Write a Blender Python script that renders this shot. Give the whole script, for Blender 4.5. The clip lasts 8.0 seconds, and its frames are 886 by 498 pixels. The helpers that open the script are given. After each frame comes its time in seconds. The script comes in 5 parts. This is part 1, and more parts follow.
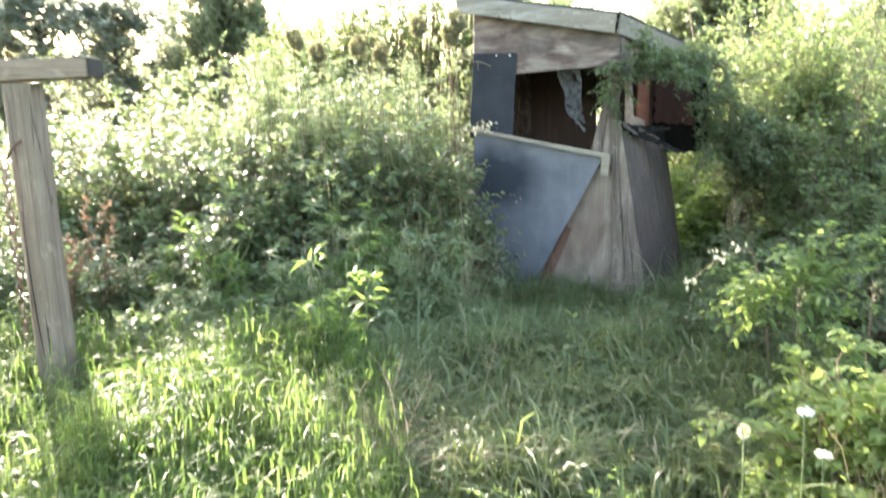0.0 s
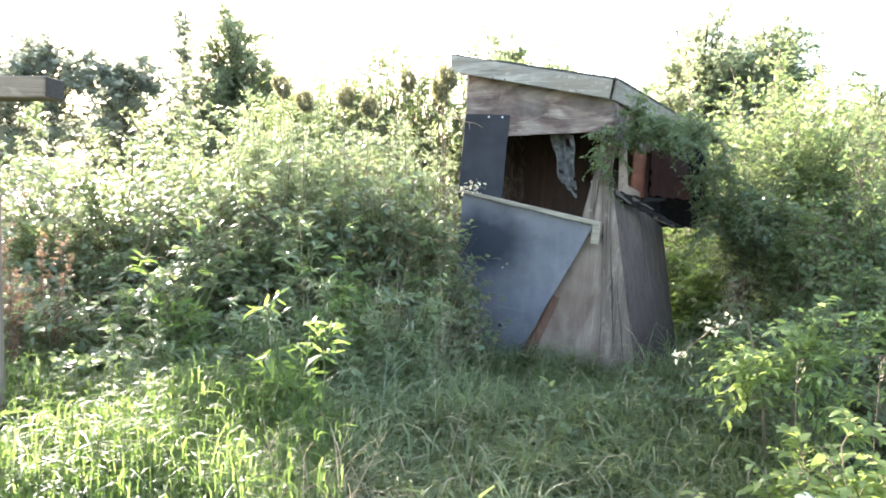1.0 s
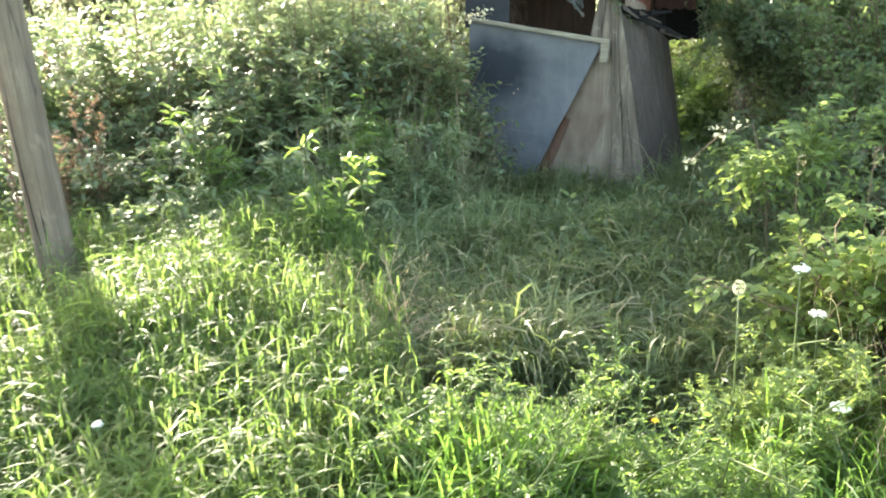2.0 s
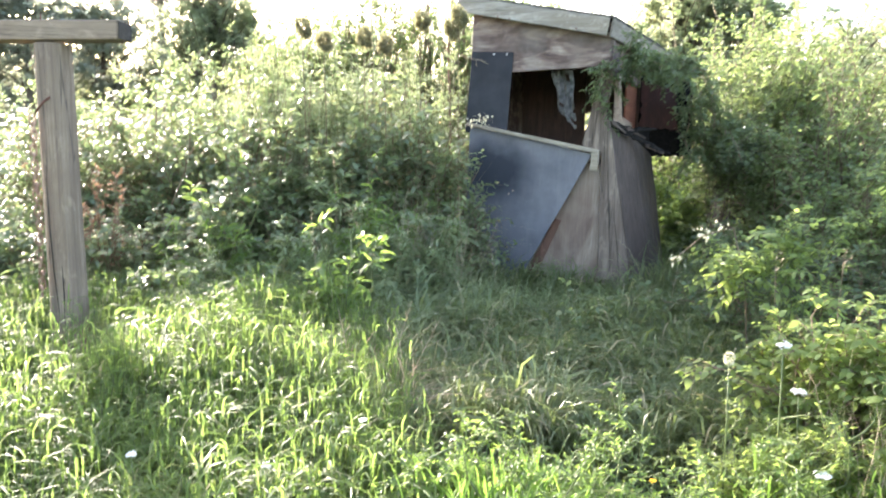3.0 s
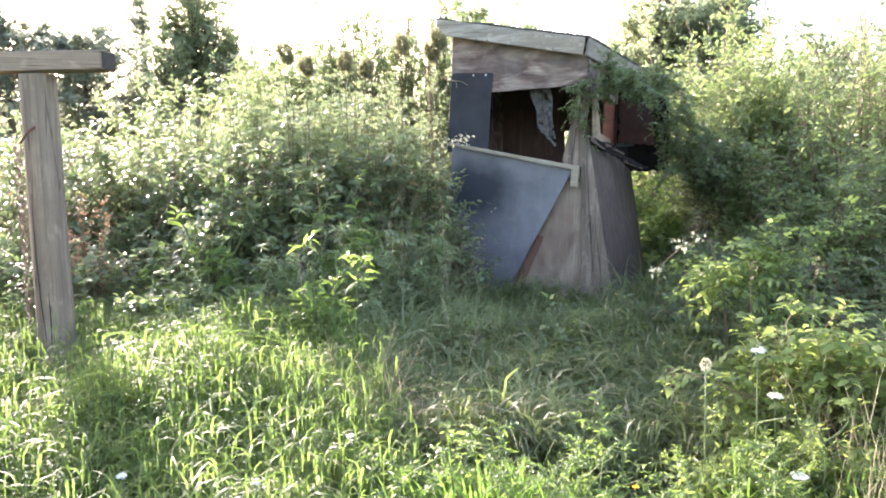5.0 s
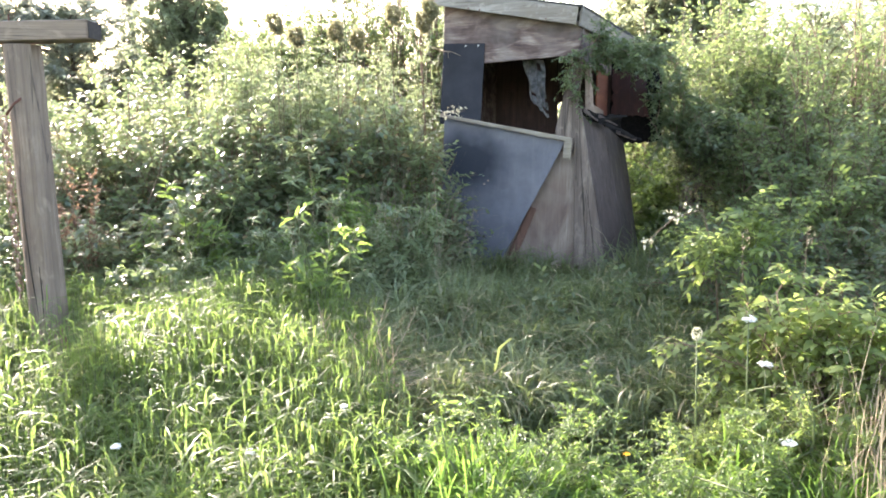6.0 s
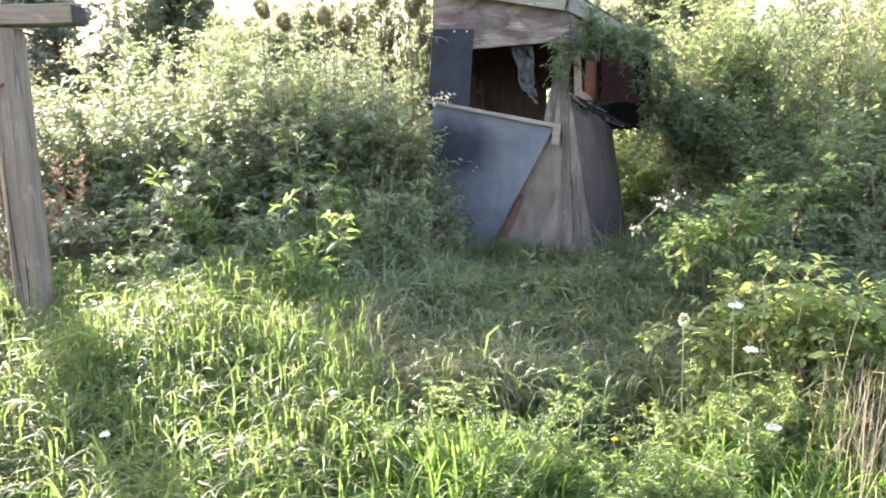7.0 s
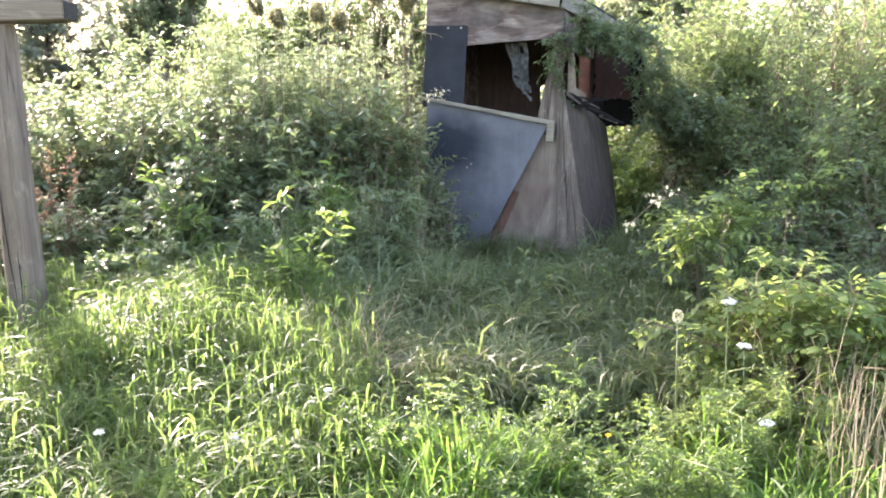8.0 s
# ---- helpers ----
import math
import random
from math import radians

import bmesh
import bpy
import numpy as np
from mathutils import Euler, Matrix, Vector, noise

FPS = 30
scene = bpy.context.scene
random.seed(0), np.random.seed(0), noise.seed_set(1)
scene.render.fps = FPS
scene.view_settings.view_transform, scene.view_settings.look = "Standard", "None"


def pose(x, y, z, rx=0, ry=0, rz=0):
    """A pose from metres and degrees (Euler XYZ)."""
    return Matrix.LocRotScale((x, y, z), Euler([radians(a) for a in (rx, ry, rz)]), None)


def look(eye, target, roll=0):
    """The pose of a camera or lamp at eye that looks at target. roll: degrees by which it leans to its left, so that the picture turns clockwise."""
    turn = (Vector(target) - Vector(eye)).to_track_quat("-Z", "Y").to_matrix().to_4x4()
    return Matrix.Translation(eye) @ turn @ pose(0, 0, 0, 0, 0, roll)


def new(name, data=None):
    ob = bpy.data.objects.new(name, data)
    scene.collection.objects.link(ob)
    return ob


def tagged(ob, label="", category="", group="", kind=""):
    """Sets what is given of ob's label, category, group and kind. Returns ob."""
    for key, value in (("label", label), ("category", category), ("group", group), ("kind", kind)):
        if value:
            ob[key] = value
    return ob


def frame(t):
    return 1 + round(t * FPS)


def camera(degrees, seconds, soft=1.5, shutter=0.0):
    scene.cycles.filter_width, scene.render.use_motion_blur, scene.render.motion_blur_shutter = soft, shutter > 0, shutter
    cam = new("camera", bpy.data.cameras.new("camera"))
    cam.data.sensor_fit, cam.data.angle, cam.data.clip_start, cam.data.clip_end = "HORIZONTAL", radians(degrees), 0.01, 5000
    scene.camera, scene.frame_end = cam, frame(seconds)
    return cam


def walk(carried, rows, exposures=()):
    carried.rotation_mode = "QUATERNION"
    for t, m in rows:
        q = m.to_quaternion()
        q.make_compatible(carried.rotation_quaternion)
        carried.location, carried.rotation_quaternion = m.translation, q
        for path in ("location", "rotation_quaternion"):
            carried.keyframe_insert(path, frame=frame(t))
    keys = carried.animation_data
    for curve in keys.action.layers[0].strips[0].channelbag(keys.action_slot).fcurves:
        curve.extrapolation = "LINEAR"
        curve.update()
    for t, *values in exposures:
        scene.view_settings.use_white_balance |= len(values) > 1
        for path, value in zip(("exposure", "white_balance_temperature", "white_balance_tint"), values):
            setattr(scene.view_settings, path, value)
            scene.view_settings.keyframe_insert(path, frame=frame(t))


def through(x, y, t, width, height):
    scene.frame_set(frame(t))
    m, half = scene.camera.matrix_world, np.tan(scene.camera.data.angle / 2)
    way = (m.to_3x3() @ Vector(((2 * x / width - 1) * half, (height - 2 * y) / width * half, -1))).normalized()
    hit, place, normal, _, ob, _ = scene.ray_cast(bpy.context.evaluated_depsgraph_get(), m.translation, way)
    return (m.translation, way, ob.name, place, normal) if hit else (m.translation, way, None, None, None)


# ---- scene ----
cam = camera(63.4, 8.0, soft=1.85, shutter=0.4)
PATH = [
    (0, (0.358, 0.741, 1.642), (0.202, 2.7, 1.272), -0.9),
    (0.5, (0.426, 0.909, 1.62), (0.2, 2.889, 1.449), -0.7),
    (1, (0.484, 1.015, 1.469), (0.322, 3.003, 1.319), 2.3),
    (1.2, (0.475, 1.013, 1.469), (0.343, 2.996, 1.242), 0.4),
    (1.4, (0.456, 0.999, 1.472), (0.361, 2.938, 0.991), -2.8),
    (1.5, (0.448, 0.984, 1.475), (0.344, 2.882, 0.854), -3.7),
    (1.7, (0.433, 0.888, 1.486), (0.295, 2.783, 0.86), -3.6),
    (2.8, (0.223, 0.491, 1.383), (0.107, 2.454, 1.019), 1.4),
    (3, (0.23, 0.459, 1.375), (0.14, 2.434, 1.072), 1.4),
    (3.5, (0.256, 0.391, 1.375), (0.179, 2.381, 1.187), 0.2),
    (4, (0.252, 0.389, 1.376), (0.181, 2.381, 1.209), 0.3),
    (5.5, (0.254, 0.395, 1.365), (0.208, 2.373, 1.068), -0.1),
    (6, (0.256, 0.397, 1.359), (0.22, 2.371, 1.04), -0.1),
    (6.5, (0.258, 0.397, 1.362), (0.233, 2.369, 1.031), 0.0),
    (7, (0.254, 0.395, 1.363), (0.25, 2.363, 1.006), 0.0),
    (7.5, (0.249, 0.395, 1.363), (0.257, 2.361, 0.999), 0.1),
    (8, (0.253, 0.394, 1.364), (0.265, 2.36, 0.998), 0.0),
]
EXPOSURES = [(0, 3.35, 7000, 12), (0.5, 3.31, 6800, 15), (1.0, 3.29, 6650, 16), (1.5, 3.06, 7350, 1), (3.0, 3.18, 6800, 17), (3.5, 3.12, 6600, 18), (5.5, 3.05, 6750, 22), (8.0, 3.04, 6750, 23)]
walk(cam, [(t, look(eye, target, roll)) for t, eye, target, roll in PATH], EXPOSURES)

# ---- world and sun ----
SUN_AZ, SUN_EL = radians(-36), radians(20.5)   # clockwise from +y, and up
world = bpy.data.worlds.new("sky")
scene.world = world
world.use_nodes = True
wn = world.node_tree.nodes
wl = world.node_tree.links
sky = wn.new("ShaderNodeTexSky")
sky.sky_type = "NISHITA"
sky.sun_disc = False
sky.sun_elevation, sky.sun_rotation = SUN_EL, SUN_AZ
sky.dust_density, sky.air_density = 2.5, 1.2
wn["Background"].inputs["Strength"].default_value = 0.15
wl.new(sky.outputs[0], wn["Background"].inputs["Color"])

sun_data = bpy.data.lights.new("sun", "SUN")
sun_data.energy, sun_data.angle, sun_data.color = 3.85, radians(0.6), (1.0, 0.95, 0.86)
sun = new("sun", sun_data)
sun_way = Vector((math.sin(SUN_AZ) * math.cos(SUN_EL), math.cos(SUN_AZ) * math.cos(SUN_EL), math.sin(SUN_EL)))
sun.matrix_world = look(sun_way * 60, (0, 0, 0))


# ---- materials ----
def material(name):
    m = bpy.data.materials.new(name)
    m.use_nodes = True
    return m, m.node_tree.nodes, m.node_tree.links, m.node_tree.nodes["Principled BSDF"]


def ramp(nodes, links, fac, stops):
    r = nodes.new("ShaderNodeValToRGB")
    while len(r.color_ramp.elements) < len(stops):
        r.color_ramp.elements.new(0.5)
    for e, (p, c) in zip(r.color_ramp.elements, stops):
        e.position, e.color = p, (*c, 1)
    links.new(fac, r.inputs[0])
    return r.outputs[0]


def noise_tex(nodes, links, coord, scale, detail=4, stretch=(1, 1, 1), rough=0.55, warp=0.0):
    mp = nodes.new("ShaderNodeMapping")
    mp.inputs["Scale"].default_value = stretch
    links.new(coord, mp.inputs[0])
    n = nodes.new("ShaderNodeTexNoise")
    n.inputs["Scale"].default_value = scale
    n.inputs["Detail"].default_value = detail
    n.inputs["Roughness"].default_value = rough
    n.inputs["Distortion"].default_value = warp
    links.new(mp.outputs[0], n.inputs["Vector"])
    return n.outputs[0]


def mix(nodes, links, fac, a, b, kind="MIX"):
    m = nodes.new("ShaderNodeMix")
    m.data_type, m.blend_type = "RGBA", kind
    if isinstance(fac, float):
        m.inputs["Factor"].default_value = fac
    else:
        links.new(fac, m.inputs["Factor"])
    for s, v in (("A", a), ("B", b)):
        sock = [i for i in m.inputs if i.name == s and i.type == "RGBA"][0]
        if isinstance(v, tuple):
            sock.default_value = (*v, 1)
        else:
            links.new(v, sock)
    return [o for o in m.outputs if o.type == "RGBA"][0]


def bump(nodes, links, bsdf, height, strength, distance):
    b = nodes.new("ShaderNodeBump")
    b.inputs["Strength"].default_value, b.inputs["Distance"].default_value = strength, distance
    links.new(height, b.inputs["Height"])
    links.new(b.outputs[0], bsdf.inputs["Normal"])


def wood(name, light, dark, blotch, along="z", grain=38.0, rough=0.8, figure=0.0, cracks=0.6):
    """Weathered timber: fine grain along one axis, broader streaks or a plywood figure, drying cracks and stains."""
    m, n, l, p = material(name)
    co = n.new("ShaderNodeTexCoord").outputs["Object"]
    s = {"x": (0.05, 1, 1), "y": (1, 0.05, 1), "z": (1, 1, 0.05)}[along]
    w = {"x": (0.16, 1, 1), "y": (1, 0.16, 1), "z": (1, 1, 0.16)}[along]
    fine = noise_tex(n, l, co, grain * 3.2, 6, s, 0.7)
    streak = noise_tex(n, l, co, grain * 0.7, 4, s, 0.6, 0.4)
    wide = noise_tex(n, l, co, 7.0, 3, w, 0.5, 1.0)
    blot = noise_tex(n, l, co, 3.1, 5, (1, 1, 1), 0.6)
    c = ramp(n, l, streak, [(0.34, dark), (0.6, light)])
    c = mix(n, l, ramp(n, l, fine, [(0.36, (0.75, 0.75, 0.75)), (0.56, (0, 0, 0))]), c, dark)
    if figure:
        mp = n.new("ShaderNodeMapping")
        mp.inputs["Scale"].default_value = w
        l.new(co, mp.inputs[0])
        wave = n.new("ShaderNodeTexWave")
        wave.bands_direction = "Z" if along == "x" else "X"
        wave.inputs["Scale"].default_value, wave.inputs["Distortion"].default_value = 1.5, 14.0
        wave.inputs["Detail"].default_value, wave.inputs["Detail Scale"].default_value = 2.0, 1.3
        l.new(mp.outputs[0], wave.inputs["Vector"])
        cloud = noise_tex(n, l, co, 5.5, 4, {"x": (0.4, 1, 1), "y": (1, 0.4, 1), "z": (1, 1, 0.4)}[along], 0.6, 2.5)
        c = mix(n, l, ramp(n, l, cloud, [(0.42, (0, 0, 0)), (0.6, (0.8 * figure, 0.8 * figure, 0.8 * figure))]), c, dark)
        c = mix(n, l, ramp(n, l, wave.outputs["Fac"], [(0.25, (0, 0, 0)), (0.8, (figure, figure, figure))]), c, tuple(0.75 * a + 0.1 * b for a, b in zip(dark, light)))
    c = mix(n, l, ramp(n, l, wide, [(0.4, (0, 0, 0)), (0.66, (0.55, 0.55, 0.55))]), c, tuple(0.5 * (a + b) for a, b in zip(dark, blotch)))
    c = mix(n, l, ramp(n, l, blot, [(0.42, (0, 0, 0)), (0.66, (0.75, 0.75, 0.75))]), c, blotch)
    split = noise_tex(n, l, co, 17.0, 2, {"x": (0.035, 1, 1), "y": (1, 0.035, 1), "z": (1, 1, 0.035)}[along], 0.5, 0.3)
    c = mix(n, l, ramp(n, l, split, [(0.478, (0, 0, 0)), (0.492, (cracks, cracks, cracks)), (0.506, (0, 0, 0))]), c, tuple(0.25 * v for v in dark))
    worn = noise_tex(n, l, co, 13.0, 5, {"x": (0.45, 1, 1), "y": (1, 0.45, 1), "z": (1, 1, 0.45)}[along], 0.65, 0.6)
    c = mix(n, l, ramp(n, l, worn, [(0.56, (0, 0, 0)), (0.66, (0.5, 0.5, 0.5))]), c, tuple(1.1 * v for v in light))
    rnd = n.new("ShaderNodeObjectInfo").outputs["Random"]
    c = mix(n, l, ramp(n, l, rnd, [(0, (0, 0, 0)), (1, (0.25, 0.25, 0.25))]), c, tuple(0.5 * v for v in light))
    l.new(c, p.inputs["Base Color"])
    p.inputs["Roughness"].default_value = rough
    bump(n, l, p, fine, 0.55, 0.004)
    return m


def plywood(name, stops, along, scale, rough=0.82):
    """Rotary-cut ply: a swirling figure of pale and dark bands, grey weathering and rain marks over it."""
    m, n, l, p = material(name)
    co = n.new("ShaderNodeTexCoord").outputs["Object"]
    st = {"x": (0.32, 1, 1), "y": (1, 0.32, 1), "z": (1, 1, 0.32)}[along]
    fine_st = {"x": (0.05, 1, 1), "y": (1, 0.05, 1), "z": (1, 1, 0.05)}[along]
    swirl = noise_tex(n, l, co, scale, 3, st, 0.5, 2.2)
    fine = noise_tex(n, l, co, 90, 5, fine_st, 0.7)
    band = noise_tex(n, l, co, scale * 4.5, 3, {"x": (0.12, 1, 1), "y": (1, 0.12, 1), "z": (1, 1, 0.12)}[along], 0.6, 1.2)
    grey = noise_tex(n, l, co, 2.3, 4, (1, 1, 1), 0.6)
    c = ramp(n, l, swirl, stops)
    c = mix(n, l, ramp(n, l, band, [(0.42, (0, 0, 0)), (0.62, (0.6, 0.6, 0.6))]), c, stops[1][1])
    c = mix(n, l, ramp(n, l, fine, [(0.38, (0.55, 0.55, 0.55)), (0.56, (0, 0, 0))]), c, stops[0][1])
    c = mix(n, l, ramp(n, l, grey, [(0.45, (0, 0, 0)), (0.65, (0.45, 0.45, 0.45))]), c, (0.27, 0.235, 0.20))
    l.new(c, p.inputs["Base Color"])
    p.inputs["Roughness"].default_value = rough
    bump(n, l, p, fine, 0.5, 0.003)
    return m


def leaf(name, dark, light, glow, through=0.45, rough=0.4, odd=None, gloss=0.5, share=0.035):
    """A leaf that lets light through; colour varies leaf by leaf and patch by patch."""
    m, n, l, p = material(name)
    rnd = n.new("ShaderNodeNewGeometry").outputs["Random Per Island"]
    co = n.new("ShaderNodeTexCoord").outputs["Object"]
    stops = [(0.0, dark), (0.85 if not odd else 0.95 - share - 0.05, light)]
    if odd:
        stops += [(0.985 - share, light), (1.0 - share, odd)]
    c = ramp(n, l, rnd, stops)
    patch = noise_tex(n, l, co, 1.7, 3)
    c = mix(n, l, ramp(n, l, patch, [(0.35, (0, 0, 0)), (0.7, (0.5, 0.5, 0.5))]), c, tuple(0.7 * a for a in dark))
    l.new(c, p.inputs["Base Color"])
    p.inputs["Roughness"].default_value = rough
    p.inputs["Specular IOR Level"].default_value = gloss
    tr = n.new("ShaderNodeBsdfTranslucent")
    l.new(mix(n, l, 0.55, c, glow), tr.inputs["Color"])
    ms = n.new("ShaderNodeMixShader")
    ms.inputs[0].default_value = through
    l.new(p.outputs[0], ms.inputs[1])
    l.new(tr.outputs[0], ms.inputs[2])
    l.new(ms.outputs[0], n["Material Output"].inputs["Surface"])
    return m


def plain(name, a, b, scale, rough, metal=0.0, relief=0.3, depth=0.003):
    m, n, l, p = material(name)
    co = n.new("ShaderNodeTexCoord").outputs["Object"]
    v = noise_tex(n, l, co, scale, 6, (1, 1, 1), 0.65)
    w = noise_tex(n, l, co, scale * 0.16, 3)
    c = ramp(n, l, v, [(0.3, a), (0.7, b)])
    c = mix(n, l, ramp(n, l, w, [(0.4, (0, 0, 0)), (0.68, (0.6, 0.6, 0.6))]), c, tuple(0.6 * (x + y) / 2 for x, y in zip(a, b)))
    l.new(c, p.inputs["Base Color"])
    p.inputs["Roughness"].default_value, p.inputs["Metallic"].default_value = rough, metal
    bump(n, l, p, v, relief, depth)
    return m


M_PLY = plywood("weathered_plywood", [(0.37, (0.045, 0.029, 0.025)), (0.47, (0.11, 0.073, 0.061)), (0.55, (0.205, 0.15, 0.123)), (0.70, (0.34, 0.285, 0.24))], "x", 5.0)
M_PLY_LOW = plywood("grey_plywood", [(0.33, (0.12, 0.082, 0.064)), (0.45, (0.185, 0.135, 0.105)), (0.53, (0.25, 0.20, 0.16)), (0.68, (0.32, 0.27, 0.215))], "z", 2.6)
# near-black, low-gloss wood for the boards around the side opening
M_NEAR_BLACK = plain("near_black_wood", (0.006, 0.006, 0.006), (0.022, 0.019, 0.018), 40, 0.9, 0, 0.8, 0.01)
M_FASCIA = wood("fascia_timber", (0.37, 0.345, 0.295), (0.17, 0.15, 0.125), (0.20, 0.165, 0.12), "x", 40)
M_FASCIA_SIDE = wood("side_fascia_timber", (0.31, 0.28, 0.235), (0.15, 0.13, 0.105), (0.15, 0.125, 0.095), "y", 40)
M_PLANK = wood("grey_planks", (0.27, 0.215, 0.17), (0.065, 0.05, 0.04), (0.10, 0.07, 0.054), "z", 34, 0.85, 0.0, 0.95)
# the grey plank wood at less than half its tone, for the hut's side
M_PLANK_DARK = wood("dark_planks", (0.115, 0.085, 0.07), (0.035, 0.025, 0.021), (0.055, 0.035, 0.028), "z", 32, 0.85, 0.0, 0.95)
M_BATTEN = wood("pale_batten", (0.33, 0.295, 0.23), (0.20, 0.17, 0.125), (0.20, 0.165, 0.12), "x", 40)
M_INSIDE = wood("inside_boards", (0.13, 0.08, 0.066), (0.07, 0.042, 0.036), (0.06, 0.04, 0.035), "z", 30)
M_DARK_INSIDE = wood("dark_inner_boards", (0.10, 0.036, 0.03), (0.04, 0.02, 0.017), (0.035, 0.02, 0.017), "z", 30)
M_RED = wood("red_brown_board", (0.36, 0.13, 0.07), (0.22, 0.07, 0.04), (0.2, 0.07, 0.04), "y", 30)
M_TORN = wood("torn_ply", (0.19, 0.10, 0.07), (0.10, 0.05, 0.035), (0.09, 0.05, 0.035), "z", 30)
M_POST = wood("post_timber", (0.30, 0.232, 0.172), (0.12, 0.085, 0.062), (0.15, 0.105, 0.075), "z", 34, 0.8, 0.0, 0.85)
M_BEAM = wood("beam_timber", (0.35, 0.27, 0.195), (0.16, 0.112, 0.078), (0.18, 0.122, 0.084), "x", 34, 0.8, 0.0, 0.8)
M_ENDGRAIN = plain("end_grain", (0.022, 0.018, 0.015), (0.06, 0.046, 0.036), 60, 0.9)


def patchy_sheet():
    """Blue-grey sheet with a dark, less reflective patch, dust and faint runs."""
    m, n, l, p = material("dark_rubber_sheet")
    co = n.new("ShaderNodeTexCoord").outputs["Object"]
    v = noise_tex(n, l, co, 4, 6, (1, 1, 1), 0.65)
    c = ramp(n, l, v, [(0.3, (0.068, 0.074, 0.092)), (0.7, (0.125, 0.128, 0.15))])
    runs = noise_tex(n, l, co, 16, 4, (1, 1, 0.12), 0.6)
    c = mix(n, l, ramp(n, l, runs, [(0.5, (0, 0, 0)), (0.72, (0.35, 0.35, 0.35))]), c, (0.16, 0.155, 0.165))
    wob = n.new("ShaderNodeTexNoise")
    wob.inputs["Scale"].default_value, wob.inputs["Detail"].default_value = 5.0, 3.0
    l.new(co, wob.inputs["Vector"])
    shift = n.new("ShaderNodeVectorMath")
    shift.operation = "MULTIPLY_ADD"
    shift.inputs[1].default_value = (0.22, 0.0, 0.22)
    l.new(wob.outputs["Color"], shift.inputs[0])
    l.new(co, shift.inputs[2])
    mp = n.new("ShaderNodeMapping")
    mp.inputs["Location"].default_value = (-0.82, 0.0, -3.62)
    mp.inputs["Scale"].default_value = (2.3, 0.0, 2.95)
    l.new(shift.outputs[0], mp.inputs[0])
    far = n.new("ShaderNodeVectorMath")
    far.operation = "LENGTH"
    l.new(mp.outputs[0], far.inputs[0])
    # rounded patch, darker and with less specular towards its middle
    blotch = ramp(n, l, far.outputs["Value"], [(0.45, (0.85, 0.85, 0.85)), (1.0, (0, 0, 0))])
    c = mix(n, l, blotch, c, (0.022, 0.026, 0.034))
    l.new(c, p.inputs["Base Color"])
    l.new(ramp(n, l, far.outputs["Value"], [(0.45, (0.08, 0.08, 0.08)), (1.0, (0.5, 0.5, 0.5))]), p.inputs["Specular IOR Level"])
    p.inputs["Roughness"].default_value = 0.42
    bump(n, l, p, v, 0.08, 0.002)
    return m


M_SHEET = patchy_sheet()
M_SHEET_BLACK = plain("black_sheet", (0.016, 0.018, 0.024), (0.03, 0.033, 0.042), 7, 0.62, 0.0, 0.08, 0.002)
M_SHEET_BLACK.node_tree.nodes["Principled BSDF"].inputs["Specular IOR Level"].default_value = 0.25
M_NEAR_BLACK.node_tree.nodes["Principled BSDF"].inputs["Specular IOR Level"].default_value = 0.12
M_FELT = plain("roof_felt", (0.018, 0.017, 0.016), (0.055, 0.052, 0.043), 55, 0.95, 0, 0.6, 0.004)
M_CLOTH = plain("camouflage_cloth", (0.05, 0.055, 0.05), (0.33, 0.33, 0.33), 24, 0.95, 0, 0.4, 0.004)
M_RUST = plain("rusty_iron", (0.07, 0.028, 0.02), (0.2, 0.085, 0.05), 90, 0.6, 0.4)
M_CHAIN = plain("worn_chain_iron", (0.16, 0.08, 0.06), (0.46, 0.36, 0.31), 120, 0.28, 0.85)
M_ZINC = plain("bright_nail", (0.6, 0.6, 0.6), (0.85, 0.85, 0.85), 50, 0.35, 0.7)
M_WHITE_PAINT = plain("flaking_white_paint", (0.20, 0.135, 0.105), (0.42, 0.33, 0.27), 25, 0.7)
M_SOIL = plain("soil_moss_and_litter", (0.026, 0.032, 0.013), (0.06, 0.066, 0.026), 14, 0.95, 0, 0.8, 0.02)
M_BARK = plain("bark", (0.07, 0.055, 0.042), (0.17, 0.14, 0.11), 22, 0.9, 0, 0.7, 0.01)
M_STEM = plain("brown_stems", (0.10, 0.07, 0.045), (0.22, 0.16, 0.095), 30, 0.8)
M_STEM_GREEN = plain("green_stems", (0.07, 0.10, 0.03), (0.14, 0.17, 0.06), 30, 0.6)
M_STRAW = leaf("straw", (0.30, 0.235, 0.16), (0.48, 0.40, 0.29), (0.50, 0.42, 0.29), 0.4, 0.8)
M_PETAL = leaf("white_petals", (0.72, 0.72, 0.66), (0.85, 0.85, 0.8), (0.9, 0.9, 0.8), 0.3, 0.7)
M_YELLOW = leaf("yellow_petals", (0.75, 0.45, 0.02), (0.85, 0.6, 0.04), (0.9, 0.6, 0.05), 0.3, 0.6)
M_SEED = leaf("seed_heads", (0.13, 0.125, 0.075), (0.26, 0.25, 0.15), (0.42, 0.41, 0.22), 0.52, 0.9)

